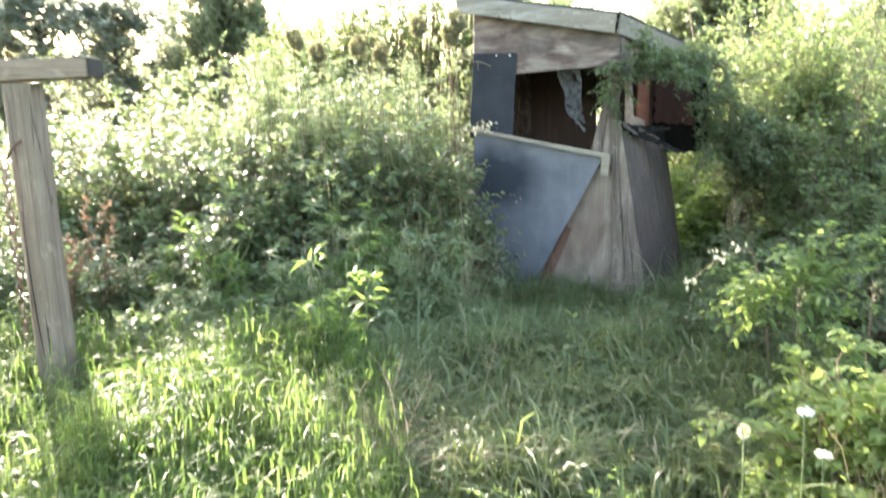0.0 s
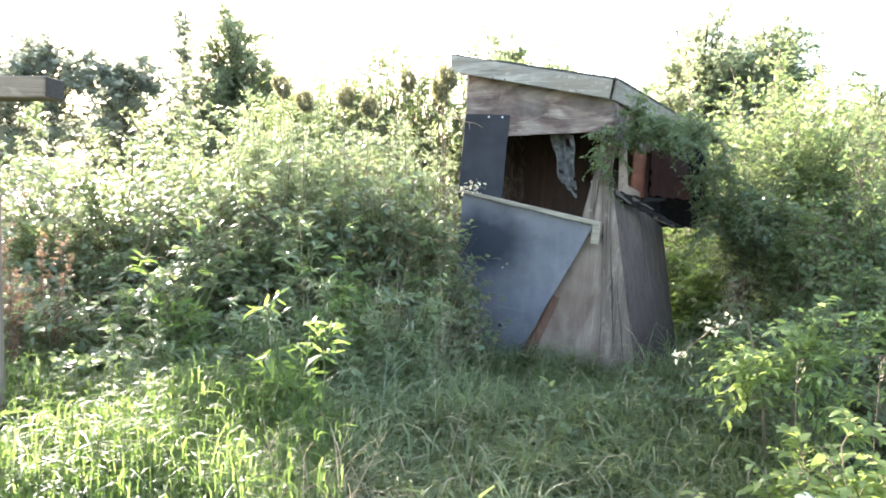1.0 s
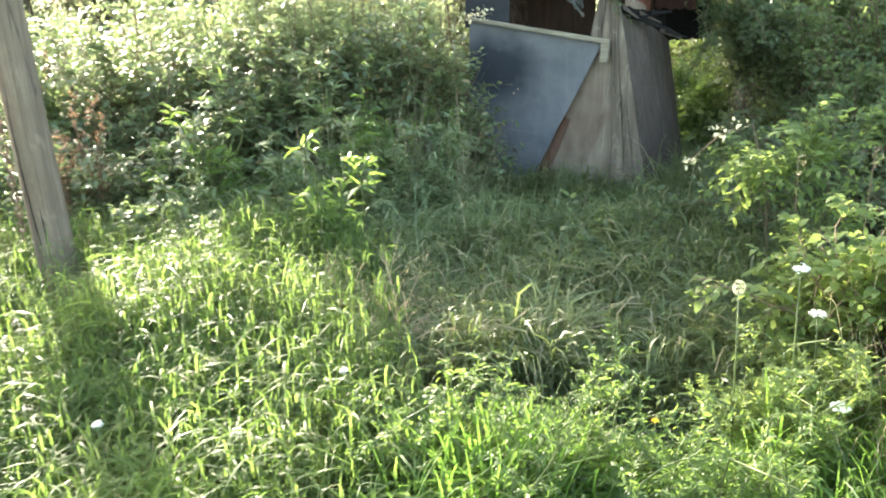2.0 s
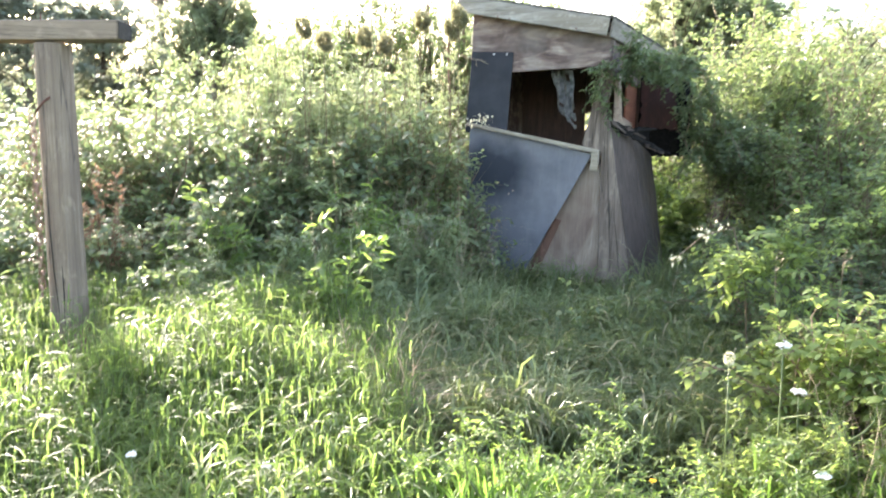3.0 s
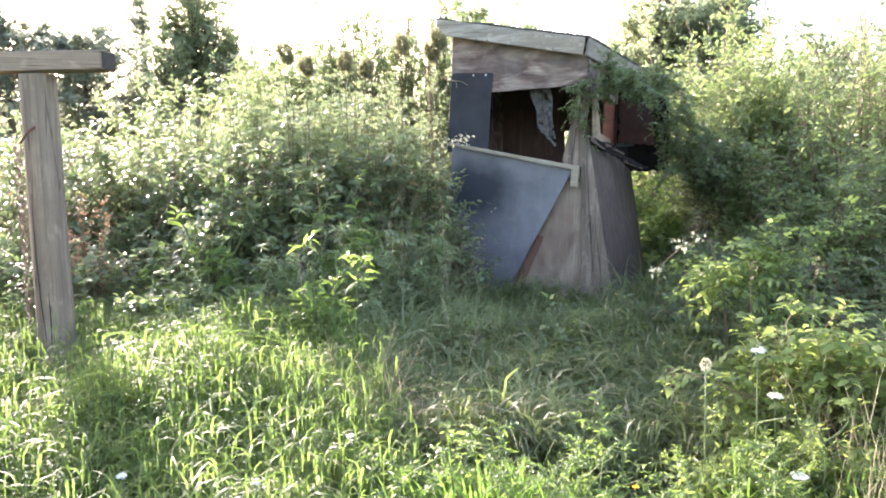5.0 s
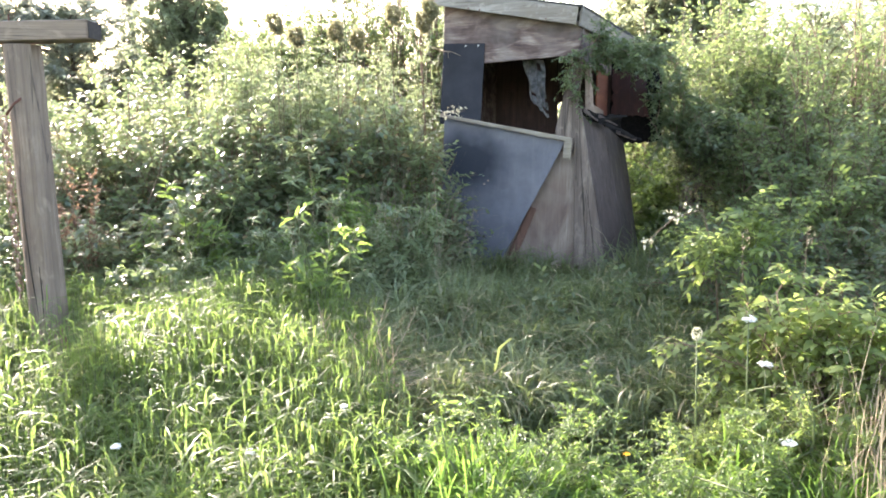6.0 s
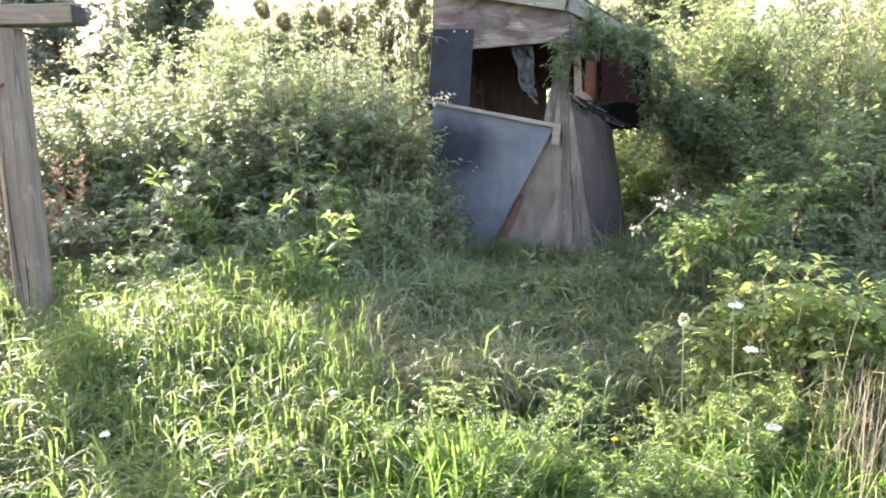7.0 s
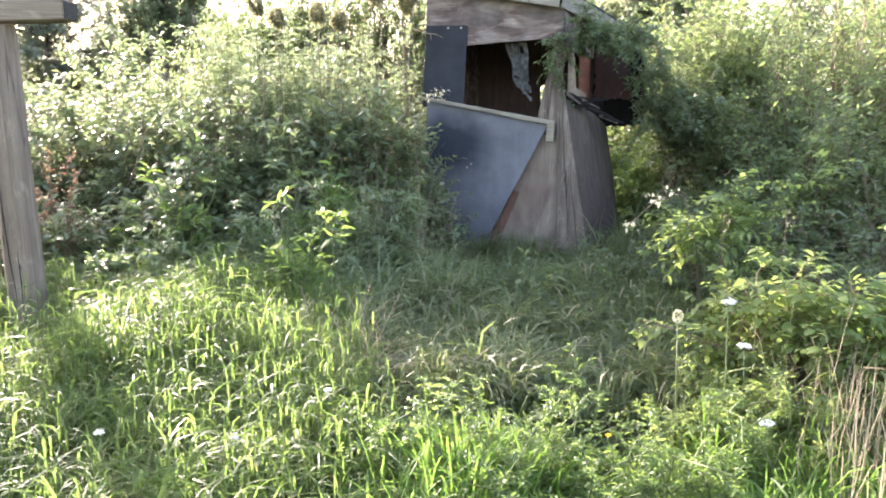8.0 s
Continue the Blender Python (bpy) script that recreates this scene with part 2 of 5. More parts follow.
M_MOUND = leaf("bramble_leaves", (0.06, 0.095, 0.042), (0.13, 0.17, 0.078), (0.39, 0.50, 0.21), 0.48, 0.4, (0.32, 0.20, 0.09), 0.9)
M_MOUND_PALE = leaf("pale_herb_leaves", (0.12, 0.165, 0.08), (0.23, 0.27, 0.14), (0.50, 0.62, 0.27), 0.44, 0.36, (0.33, 0.24, 0.13), 0.7)
M_THICKET = leaf("thicket_leaves", (0.075, 0.11, 0.047), (0.14, 0.185, 0.08), (0.40, 0.52, 0.17), 0.54, 0.42, None, 0.6)
# darker, less translucent leaves: for the vine, and to imitate shade on shrubs
M_VINE_SHADE = leaf("vine_and_shade_leaves", (0.062, 0.09, 0.045), (0.105, 0.142, 0.07), (0.32, 0.42, 0.15), 0.44, 0.48)
M_ROSE = leaf("rose_leaves", (0.09, 0.145, 0.055), (0.18, 0.24, 0.10), (0.54, 0.67, 0.15), 0.62, 0.48, None, 0.32)
M_YOUNG = leaf("young_leaves", (0.085, 0.14, 0.045), (0.16, 0.225, 0.08), (0.40, 0.58, 0.12), 0.5, 0.42, None, 0.6)
M_HERB = leaf("herb_leaves", (0.07, 0.125, 0.043), (0.135, 0.20, 0.062), (0.40, 0.58, 0.11), 0.56, 0.45, None, 0.45)
M_GRASS = leaf("lush_grass", (0.062, 0.108, 0.036), (0.135, 0.19, 0.066), (0.34, 0.50, 0.105), 0.57, 0.5, (0.30, 0.27, 0.15), 0.26)
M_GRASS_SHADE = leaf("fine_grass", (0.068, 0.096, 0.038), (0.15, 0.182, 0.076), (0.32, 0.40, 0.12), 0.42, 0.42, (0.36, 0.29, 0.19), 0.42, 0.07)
M_FRESH = leaf("fresh_green_blades", (0.07, 0.125, 0.036), (0.13, 0.205, 0.058), (0.33, 0.58, 0.085), 0.6, 0.48, (0.30, 0.27, 0.15), 0.3, 0.03)
M_REED = leaf("pale_reed_grass", (0.12, 0.16, 0.072), (0.25, 0.29, 0.145), (0.40, 0.49, 0.19), 0.42, 0.38, (0.36, 0.29, 0.18), 0.6)
M_DOCK = leaf("rusty_dock_seeds", (0.15, 0.09, 0.055), (0.26, 0.155, 0.09), (0.36, 0.2, 0.11), 0.35, 0.7)
M_PALE_LEAF = leaf("withered_pale_leaves", (0.42, 0.42, 0.28), (0.62, 0.60, 0.45), (0.6, 0.6, 0.4), 0.35, 0.6)
M_TREE = leaf("tree_leaves", (0.115, 0.145, 0.09), (0.19, 0.225, 0.13), (0.58, 0.65, 0.40), 0.74, 0.5)
M_CEDAR = leaf("cedar_foliage", (0.10, 0.125, 0.095), (0.17, 0.195, 0.15), (0.52, 0.56, 0.44), 0.74, 0.6)


# ---- building blocks ----
def part(name, data, mat, parent, label="", kind=""):
    """One mesh object under a thing, from a bmesh or a mesh."""
    if isinstance(data, bmesh.types.BMesh):
        me = bpy.data.meshes.new(name)
        data.to_mesh(me)
        data.free()
    else:
        me = data
    if not me.materials:
        me.materials.append(mat)
    ob = new(name, me)
    ob.parent = parent
    return tagged(ob, label, kind=kind)


def thing(name, label, category, m=None, group="", kind=""):
    ob = new(name)
    ob.empty_display_size = 0.1
    if m is not None:
        ob.matrix_world = m
    return tagged(ob, label, category, group, kind)


def slab(a, b, c, d, t, nu=6, nv=3, wobble=0.003, bevel=0.004, seed=0, warp=0.0):
    """A board: the quad a b c d (one face) thickened by t along its normal, slightly uneven, with softened edges."""
    a, b, c, d = (Vector(p) for p in (a, b, c, d))
    nrm = (b - a).cross(d - a).normalized()
    bm = bmesh.new()
    rng = random.Random(seed)
    rows = []
    for k in (0, 1):
        g = []
        for i in range(nu + 1):
            u = i / nu
            line = []
            for j in range(nv + 1):
                v = j / nv
                p = (a.lerp(b, u)).lerp(d.lerp(c, u), v)
                edge = i in (0, nu) or j in (0, nv)
                w = noise.noise(p * 4 + Vector((seed, k * 0.2, 0))) * wobble + warp * math.sin(math.pi * u) * math.sin(math.pi * (0.3 + 0.7 * v))
                q = p + nrm * (t * k + w)
                if edge:
                    inward = ((a + b + c + d) / 4 - p).normalized()
                    q += inward * abs(noise.noise(p * 17 + Vector((seed * 3.1, 0, 0)))) * wobble * 1.6
                line.append(bm.verts.new(q))
            g.append(line)
        rows.append(g)
    for i in range(nu):
        for j in range(nv):
            f0, f1 = rows
            bm.faces.new((f0[i][j], f0[i][j + 1], f0[i + 1][j + 1], f0[i + 1][j]))
            bm.faces.new((f1[i][j], f1[i + 1][j], f1[i + 1][j + 1], f1[i][j + 1]))
    for i in range(nu):
        for j in (0, nv):
            bm.faces.new((rows[0][i][j], rows[0][i + 1][j], rows[1][i + 1][j], rows[1][i][j]))
    for j in range(nv):
        for i in (0, nu):
            bm.faces.new((rows[0][i][j], rows[0][i][j + 1], rows[1][i][j + 1], rows[1][i][j]))
    bmesh.ops.recalc_face_normals(bm, faces=bm.faces)
    if bevel:
        sharp = [e for e in bm.edges if len(e.link_faces) == 2 and e.calc_face_angle(0) > 0.9]
        bmesh.ops.bevel(bm, geom=sharp, offset=bevel, segments=1, affect="EDGES")
    return bm


def rod(points, radii, sides=8):
    """A tapered round bar through the points."""
    bm = bmesh.new()
    rings = []
    pts = [Vector(p) for p in points]
    for i, (p, r) in enumerate(zip(pts, radii)):
        t = (pts[min(i + 1, len(pts) - 1)] - pts[max(i - 1, 0)]).normalized()
        u = t.cross(Vector((0.31, 0.17, 0.93)) if abs(t.z) < 0.9 else Vector((1, 0, 0))).normalized()
        v = t.cross(u)
        rings.append([bm.verts.new(p + (u * math.cos(q) + v * math.sin(q)) * r) for q in [2 * math.pi * k / sides for k in range(sides)]])
    for r0, r1 in zip(rings, rings[1:]):
        for k in range(sides):
            bm.faces.new((r0[k], r0[(k + 1) % sides], r1[(k + 1) % sides], r1[k]))
    bm.faces.new(rings[0][::-1])
    bm.faces.new(rings[-1])
    for f in bm.faces:
        f.smooth = True
    return bm


def raw_mesh(name, verts, tris=None, quads=None, mat=None):
    """A mesh from arrays."""
    me = bpy.data.meshes.new(name)
    verts = np.asarray(verts, np.float32).reshape(-1, 3)
    loops, totals = [], []
    for f, k in ((tris, 3), (quads, 4)):
        if f is not None and len(f):
            loops.append(np.asarray(f, np.int32).ravel())
            totals.append(np.full(len(loops[-1]) // k, k, np.int32))
    loops, totals = np.concatenate(loops), np.concatenate(totals)
    me.vertices.add(len(verts))
    me.vertices.foreach_set("co", verts.ravel())
    me.loops.add(len(loops))
    me.loops.foreach_set("vertex_index", loops)
    me.polygons.add(len(totals))
    me.polygons.foreach_set("loop_start", np.concatenate(([0], np.cumsum(totals)[:-1])).astype(np.int32))
    me.polygons.foreach_set("loop_total", totals)
    me.update(calc_edges=True)
    if mat:
        me.materials.append(mat)
    return me


def unit(v):
    return v / np.maximum(np.linalg.norm(v, axis=-1, keepdims=True), 1e-9)


def leaf_mesh(name, P, D, N, L, W, mat, curl=0.18, shape=(0.35, 1.0, 0.72, 0.7), far=False):
    """Many leaves: from P along D, facing N, L long and W wide, each curling down at the tip; far ones are simpler."""
    D = unit(D)
    S = unit(np.cross(D, N))
    U = np.cross(S, D)
    if far:
        rows = ((0, 0, 0), (0.45, -0.5, 0.3), (0.45, 0.5, 0.3), (1, 0, -0.9))
        V = np.stack([P + D * (L * a)[:, None] + S * (W * s)[:, None] + U * (L * curl * u)[:, None] for a, s, u in rows], 1)
        k = np.arange(len(P))[:, None] * 4
        return raw_mesh(name, V, np.concatenate([k + [[0, 2, 1]], k + [[1, 2, 3]]]), None, mat)
    a1, w1, a2, w2 = shape
    rows = ((0, 0, 0), (a1, -0.5 * w1, 0.35), (a1, 0.5 * w1, 0.35), (a2, -0.5 * w2, 0.0), (a2, 0.5 * w2, 0.0), (1, 0, -1.0))
    V = np.stack([P + D * (L * a)[:, None] + S * (W * s)[:, None] + U * (L * curl * u)[:, None] for a, s, u in rows], 1)
    k = np.arange(len(P))[:, None] * 6
    tris = np.concatenate([k + [[0, 2, 1]], k + [[3, 4, 5]]])
    return raw_mesh(name, V, tris, k + [[1, 2, 4, 3]], mat)


def stem_mesh(name, C, R, mat, sides=3):
    """Many thin stems: C is stems x points x 3, R their radii."""
    T = unit(np.gradient(C, axis=1))
    ref = np.array([0.36, 0.48, 0.8])
    U = unit(np.cross(T, ref))
    V = np.cross(T, U)
    q = 2 * np.pi * np.arange(sides) / sides
    ring = C[:, :, None] + R[:, :, None, None] * (U[:, :, None] * np.cos(q)[:, None] + V[:, :, None] * np.sin(q)[:, None])
    n, k = C.shape[:2]
    idx = np.arange(n * k * sides).reshape(n, k, sides)
    nxt = np.roll(idx, -1, 2)
    quads = np.stack([idx[:, :-1], nxt[:, :-1], nxt[:, 1:], idx[:, 1:]], -1).reshape(-1, 4)
    return raw_mesh(name, ring, None, quads, mat)


def shoots(rng, n, base, end, arch, k=9, wander=0.05):
    """n arching shoots from base to end (arrays), k points each."""
    t = np.linspace(0, 1, k)[None, :, None]
    ctrl = base + (end - base) * 0.35 + np.array([0, 0, 1.0]) * arch[:, None]
    C = (1 - t) ** 2 * base[:, None] + 2 * t * (1 - t) * ctrl[:, None] + t * t * end[:, None]
    w = np.cumsum(rng.normal(0, wander / k ** 0.5, C.shape), 1)
    C = C + (w - w[:, :1]) * t
    C[:, :, 2] = np.maximum(C[:, :, 2], 0.02)
    return C


def along(C, s):
    """Points and tangents at parameters s (one a stem) of the stems C."""
    k = C.shape[1]
    x = np.clip(s, 0, 0.9999) * (k - 1)
    i = x.astype(int)
    f = (x - i)[:, None]
    r = np.arange(len(C))
    a, b = C[r, i], C[r, i + 1]
    return a + (b - a) * f, unit(b - a)


def twigs_and_leaves(rng, C, per, span, reach, leaves, size, width, spread=0.9, droop=0.25, up=0.2, face=0.8, loose=1.0):
    """Twigs off the shoots C and leaves along the twigs; returns the twig lines and the leaf arrays."""
    src = np.repeat(C, per, 0)
    s = rng.uniform(span[0], span[1], len(src))
    P, T = along(src, s)
    d = unit(T * 0.6 + rng.normal(0, 1, P.shape) * spread * 0.6 + np.array([0, 0, up]))
    ln = rng.uniform(reach[0], reach[1], len(P))
    t = np.linspace(0, 1, 5)[None, :, None]
    tw = P[:, None] + d[:, None] * (ln[:, None, None] * t) - np.array([0, 0, 1.0]) * (droop * ln[:, None, None] * t * t)
    tw[:, :, 2] = np.maximum(tw[:, :, 2], 0.02)
    j = np.tile(np.arange(leaves), len(tw))
    rep = np.repeat(tw, leaves, 0)
    Q, T2 = along(rep, (j + 0.6 + rng.uniform(-0.25, 0.25, len(j))) / leaves)
    side = unit(np.cross(T2, np.array([0, 0, 1.0]) + rng.normal(0, 0.25, T2.shape)))
    sign = np.where(j % 2 == 0, 1.0, -1.0)[:, None]
    D = unit(T2 * 0.55 + side * sign * 0.85 + rng.normal(0, 0.28 * loose, Q.shape) - np.array([0, 0, 0.12]))
    N = np.array([0, 0, 1.0]) * face + rng.normal(0, 0.5 * loose, Q.shape)
    L = rng.uniform(size[0], size[1], len(Q)) * rng.uniform(0.75, 1.1, len(Q))
    W = L * rng.uniform(width * 0.85, width * 1.15, len(Q))
    return tw, (Q, D, N, L, W)


def shrub(name, label, category, x, y, rx, ry, h, seed, n=40, per=9, leaves=9, size=(0.045, 0.075), width=0.5, mat=None, stem=None,
          reach=(0.14, 0.34), low=0.05, arch=0.45, group="", shell=0.55, foot=0.35, span=(0.35, 1.0), z0=0.0, droop=0.25, spread=0.9, shape=(0.35, 1.0, 0.72, 0.7), thick=1.0, loose=1.0, face=0.8):
    """A shrub or herb: arching shoots in a dome rx by ry, h high, with twigs and single leaves."""
    rng = np.random.default_rng(seed)
    ob = thing(name, label, category, pose(x, y, z0), group)
    az = rng.uniform(0, 2 * np.pi, n)
    el = np.arcsin(rng.uniform(low, 1, n))
    r = rng.uniform(shell, 1.0, n) * (1 + 0.12 * np.sin(3 * az + seed) + 0.08 * np.sin(7 * az + 2 * seed))
    end = np.stack([rx * r * np.cos(az) * np.cos(el), ry * r * np.sin(az) * np.cos(el), h * r * np.sin(el)], 1)
    q = rng.uniform(0, 2 * np.pi, n)
    fr = foot * rng.uniform(0, 1, n) ** 0.5
    base = np.stack([rx * fr * np.cos(q), ry * fr * np.sin(q), np.zeros(n)], 1)
    C = shoots(rng, n, base, end, arch * h * rng.uniform(0.3, 1.0, n), 9, 0.12)
    tw, lv = twigs_and_leaves(rng, C, per, span, reach, leaves, size, width, droop=droop, spread=spread, loose=loose, face=face)
    R = np.linspace(1, 0.4, 9)[None] * rng.uniform(0.004, 0.009, n)[:, None] * (0.6 + 0.4 * h) * thick
    part("shoot_tangle", stem_mesh("shoot_tangle", C, R, stem or M_STEM, 3 if y > 5.9 else 4), None, ob, kind="stuff")
    part("twig_tangle", stem_mesh("twig_tangle", tw[:, ::4] if y > 5.9 else tw[:, ::2], np.linspace(0.0024, 0.001, 2 if y > 5.9 else 3)[None] * np.ones((len(tw), 1)), stem or M_STEM), None, ob, kind="stuff")
    part("foliage", leaf_mesh("foliage", *lv, mat or M_MOUND, shape=shape, far=y > 5.9), None, ob, kind="stuff")
    return ob


def grass(name, label, places, height, bend, width, mat, seed, simple=False, smooth=False, hook=2.2, uneven=1.0, rise=None):
    """A sward of single arching blades rooted at the places, growing taller from rise[0] to rise[1] in y."""
    rng = np.random.default_rng(seed)
    n = len(places)
    az = rng.uniform(0, 2 * np.pi, n)
    d = np.stack([np.cos(az), np.sin(az), np.zeros(n)], 1)
    relief = np.array([noise.noise(Vector((1.5 * p[0], 1.5 * p[1], seed))) + 0.5 * noise.noise(Vector((4 * p[0], 4 * p[1], seed))) for p in places])
    hh = rng.uniform(height[0], height[1], n) * rng.uniform(0.6, 1.1, n) * np.clip(1 + uneven * relief, 0.4, 1.4)
    if rise:
        hh *= np.interp(places[:, 1], rise, (0.6, 1.0))
    bb = rng.uniform(bend[0], bend[1], n)
    ww = rng.uniform(width[0], width[1], n)
    tw = unit(np.cross(d, np.array([0, 0, 1.0])) + rng.normal(0, 0.35, d.shape))
    V = []
    steps = ((0, 0.8), (0.55, 1.0), (1.0, 0.0)) if simple else ((0, 0.7), (0.42, 1.0), (0.78, 0.7), (1.0, 0.0))
    if smooth:
        steps = ((0, 0.7), (0.3, 1.0), (0.55, 0.95), (0.76, 0.75), (0.9, 0.45), (1.0, 0.0))
    for s, k in steps:
        up = hh * (s - 0.55 * bb * s ** 3)
        out = hh * bb * 0.75 * s ** hook
        c = places + d * out[:, None] + np.array([0, 0, 1.0]) * up[:, None]
        V += [c] if k == 0 else [c - tw * (ww * k / 2)[:, None], c + tw * (ww * k / 2)[:, None]]
    V = np.stack(V, 1)
    m = len(steps) - 1
    k = np.arange(n)[:, None] * (2 * m + 1)
    quads = np.concatenate([k + [[2 * i, 2 * i + 1, 2 * i + 3, 2 * i + 2]] for i in range(m - 1)])
    me = raw_mesh(name, V, k + [[2 * m - 2, 2 * m - 1, 2 * m]], quads, mat)
    return tagged(new(name, me), label, "grass", "", "stuff")


SHED = pose(0.157, 6.870, 0, 0, 0, -22)


def ground_z(x, y):
    return 0.05 * np.sin(1.3 * x + 0.7) * np.cos(1.1 * y) + 0.03 * np.sin(2.9 * x - 1.7 * y)


def scatter(rng, n, x0, x1, y0, y1, clump=0.0, keep=None):
    """n places on the ground in a rectangle, outside the hut, clumped where asked."""
    x, y = rng.uniform(x0, x1, n), rng.uniform(y0, y1, n)
    if clump:
        cx, cy = rng.uniform(x0, x1, max(4, n // 40)), rng.uniform(y0, y1, max(4, n // 40))
        j = rng.integers(0, len(cx), n)
        m = rng.uniform(0, 1, n) < clump
        x, y = np.where(m, cx[j] + rng.normal(0, 0.06, n), x), np.where(m, cy[j] + rng.normal(0, 0.06, n), y)
    u = (x - 0.157) * math.cos(radians(22)) - (y - 6.87) * math.sin(radians(22))
    v = (x - 0.157) * math.sin(radians(22)) + (y - 6.87) * math.cos(radians(22))
    ok = ~((u > -0.05) & (u < 1.55) & (v > -0.02) & (v < 1.5))
    ok &= ~((abs(x + 1.98) < 0.12) & (abs(y - 4.3) < 0.12))
    if keep is not None:
        ok &= keep(x, y)
    x, y = x[ok], y[ok]
    return np.stack([x, y, ground_z(x, y) * (abs(x) < 12) - 0.02], 1)


# ---- ground ----
axis = np.concatenate([-np.geomspace(900, 12, 16), np.linspace(-10, 10, 81), np.geomspace(12, 900, 16)])
gx, gy = np.meshgrid(axis, axis + 4)
gz = np.where((abs(gx) < 12) & (abs(gy - 4) < 12), ground_z(gx, gy), 0.0)
k = len(axis)
gi = np.arange(k * k).reshape(k, k)
gq = np.stack([gi[:-1, :-1], gi[:-1, 1:], gi[1:, 1:], gi[1:, :-1]], -1).reshape(-1, 4)
tagged(new("ground", raw_mesh("ground", np.stack([gx, gy, gz], -1), None, gq, M_SOIL)), "dark soil with litter under rough grass", "ground", "", "structure")


# ---- the hut ----
def build_hut():
    hut = thing("hut", "derelict plywood hut with sloping felt roof and splayed grey boards", "hut", SHED)

    def s(name, q, t, mat, label="", nu=8, nv=4, wob=0.003, seed=1, parent=None, warp=0.0, bev=0.004):
        return part(name, slab(*q, t, nu, nv, wob, bev, seed, warp), mat, parent or hut, label)

    # front wall: upper plywood band above the window opening
    s("front_board", [(-0.005, 0, 1.93), (1.20, 0, 1.985), (1.20, 0, 2.24), (0.0, 0, 2.50)], 0.016, M_PLY, "grey-brown weathered plywood", 14, seed=3)
    s("front_board", [(-0.03, 0.012, 0.0), (0.325, 0.012, 0.0), (0.325, 0.012, 2.0), (0.0, 0.012, 2.10)], 0.014, M_PLY_LOW, "dark stained plywood", seed=4)
    s("front_board", [(0.330, 0.012, 0.0), (1.22, 0.012, 0.0), (1.18, 0.012, 1.30), (0.330, 0.012, 1.40)], 0.014, M_PLY_LOW, "bare grey plywood", 8, seed=5)
    # black sheet nailed beside the opening
    sheet = s("black_sheet", [(-0.04, -0.019, 1.44), (0.345, -0.019, 1.42), (0.382, -0.019, 2.115), (0.0, -0.019, 2.128)], 0.005, M_SHEET_BLACK, "black sheet nailed over the plywood", wob=0.004, seed=6, bev=0.001)
    for x, z in ((0.205, 2.10), (0.32, 2.097)):
        bm = bmesh.new()
        bmesh.ops.create_cone(bm, cap_ends=True, segments=8, radius1=0.009, radius2=0.006, depth=0.006, matrix=pose(x, -0.027, z, 90))
        part("nail", bm, M_ZINC, sheet)
    # loose dark sheet hanging askew below the opening, under a batten
    panel = s("hanging_sheet", [(-0.02, -0.07, 0.16), (0.50, -0.13, 0.10), (1.105, -0.055, 1.285), (0.02, -0.05, 1.495)], 0.008, M_SHEET, "dark blue-grey sheet hanging askew", 14, 14, 0.006, 7, warp=-0.02, bev=0.0015)
    for x, z in ((0.415, 0.925), (0.45, 0.955)):
        bm = bmesh.new()
        bmesh.ops.create_icosphere(bm, subdivisions=1, radius=0.009, matrix=pose(x, -0.112, z) @ Matrix.Diagonal((1, 0.4, 1.2, 1)))
        part("paint_fleck", bm, M_WHITE_PAINT, panel)
    bm = bmesh.new()
    bmesh.ops.create_cone(bm, cap_ends=True, segments=10, radius1=0.016, radius2=0.012, depth=0.006, matrix=pose(0.42, -0.132, 0.47, 90))
    part("knot", bm, M_FELT, panel)
    s("batten", [(0.0, -0.075, 1.496), (1.165, -0.085, 1.283), (1.17, -0.085, 1.318), (0.0, -0.075, 1.526)], 0.03, M_BATTEN, "pale wooden batten", 16, 2, 0.003, 8)
    s("batten", [(1.098, -0.09, 1.150), (1.160, -0.09, 1.145), (1.168, -0.09, 1.285), (1.104, -0.09, 1.295)], 0.022, M_BATTEN, "short end piece of batten", 3, 3, 0.003, 9)
    s("torn_strip", [(0.56, -0.012, 0.22), (0.66, -0.012, 0.22), (0.86, -0.012, 0.72), (0.80, -0.012, 0.74)], 0.008, M_TORN, "torn red-brown strip of ply", 2, 8, 0.008, 41)
    # jamb to the side of the opening, and the splayed planks below it
    s("jamb", [(0.975, -0.02, 1.20), (1.16, -0.02, 1.20), (1.24, -0.01, 2.03), (1.155, -0.01, 2.03)], 0.03, M_PLANK, "cracked grey board", 4, 10, 0.006, 10)
    s("plank", [(1.205, -0.03, 0.0), (1.515, -0.03, 0.0), (1.225, -0.03, 1.56), (1.165, -0.03, 1.56)], 0.025, M_PLANK, "split grey plank tapering upward", 5, 12, 0.006, 11)
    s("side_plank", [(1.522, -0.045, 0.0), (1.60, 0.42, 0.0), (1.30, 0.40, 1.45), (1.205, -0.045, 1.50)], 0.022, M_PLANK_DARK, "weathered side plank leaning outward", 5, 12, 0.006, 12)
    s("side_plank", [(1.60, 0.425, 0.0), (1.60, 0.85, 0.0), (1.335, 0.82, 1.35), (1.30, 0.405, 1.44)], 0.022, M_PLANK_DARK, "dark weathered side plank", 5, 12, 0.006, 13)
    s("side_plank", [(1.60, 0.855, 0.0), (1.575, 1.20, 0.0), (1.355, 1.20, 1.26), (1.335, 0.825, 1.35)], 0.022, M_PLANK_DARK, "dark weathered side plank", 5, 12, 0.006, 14)
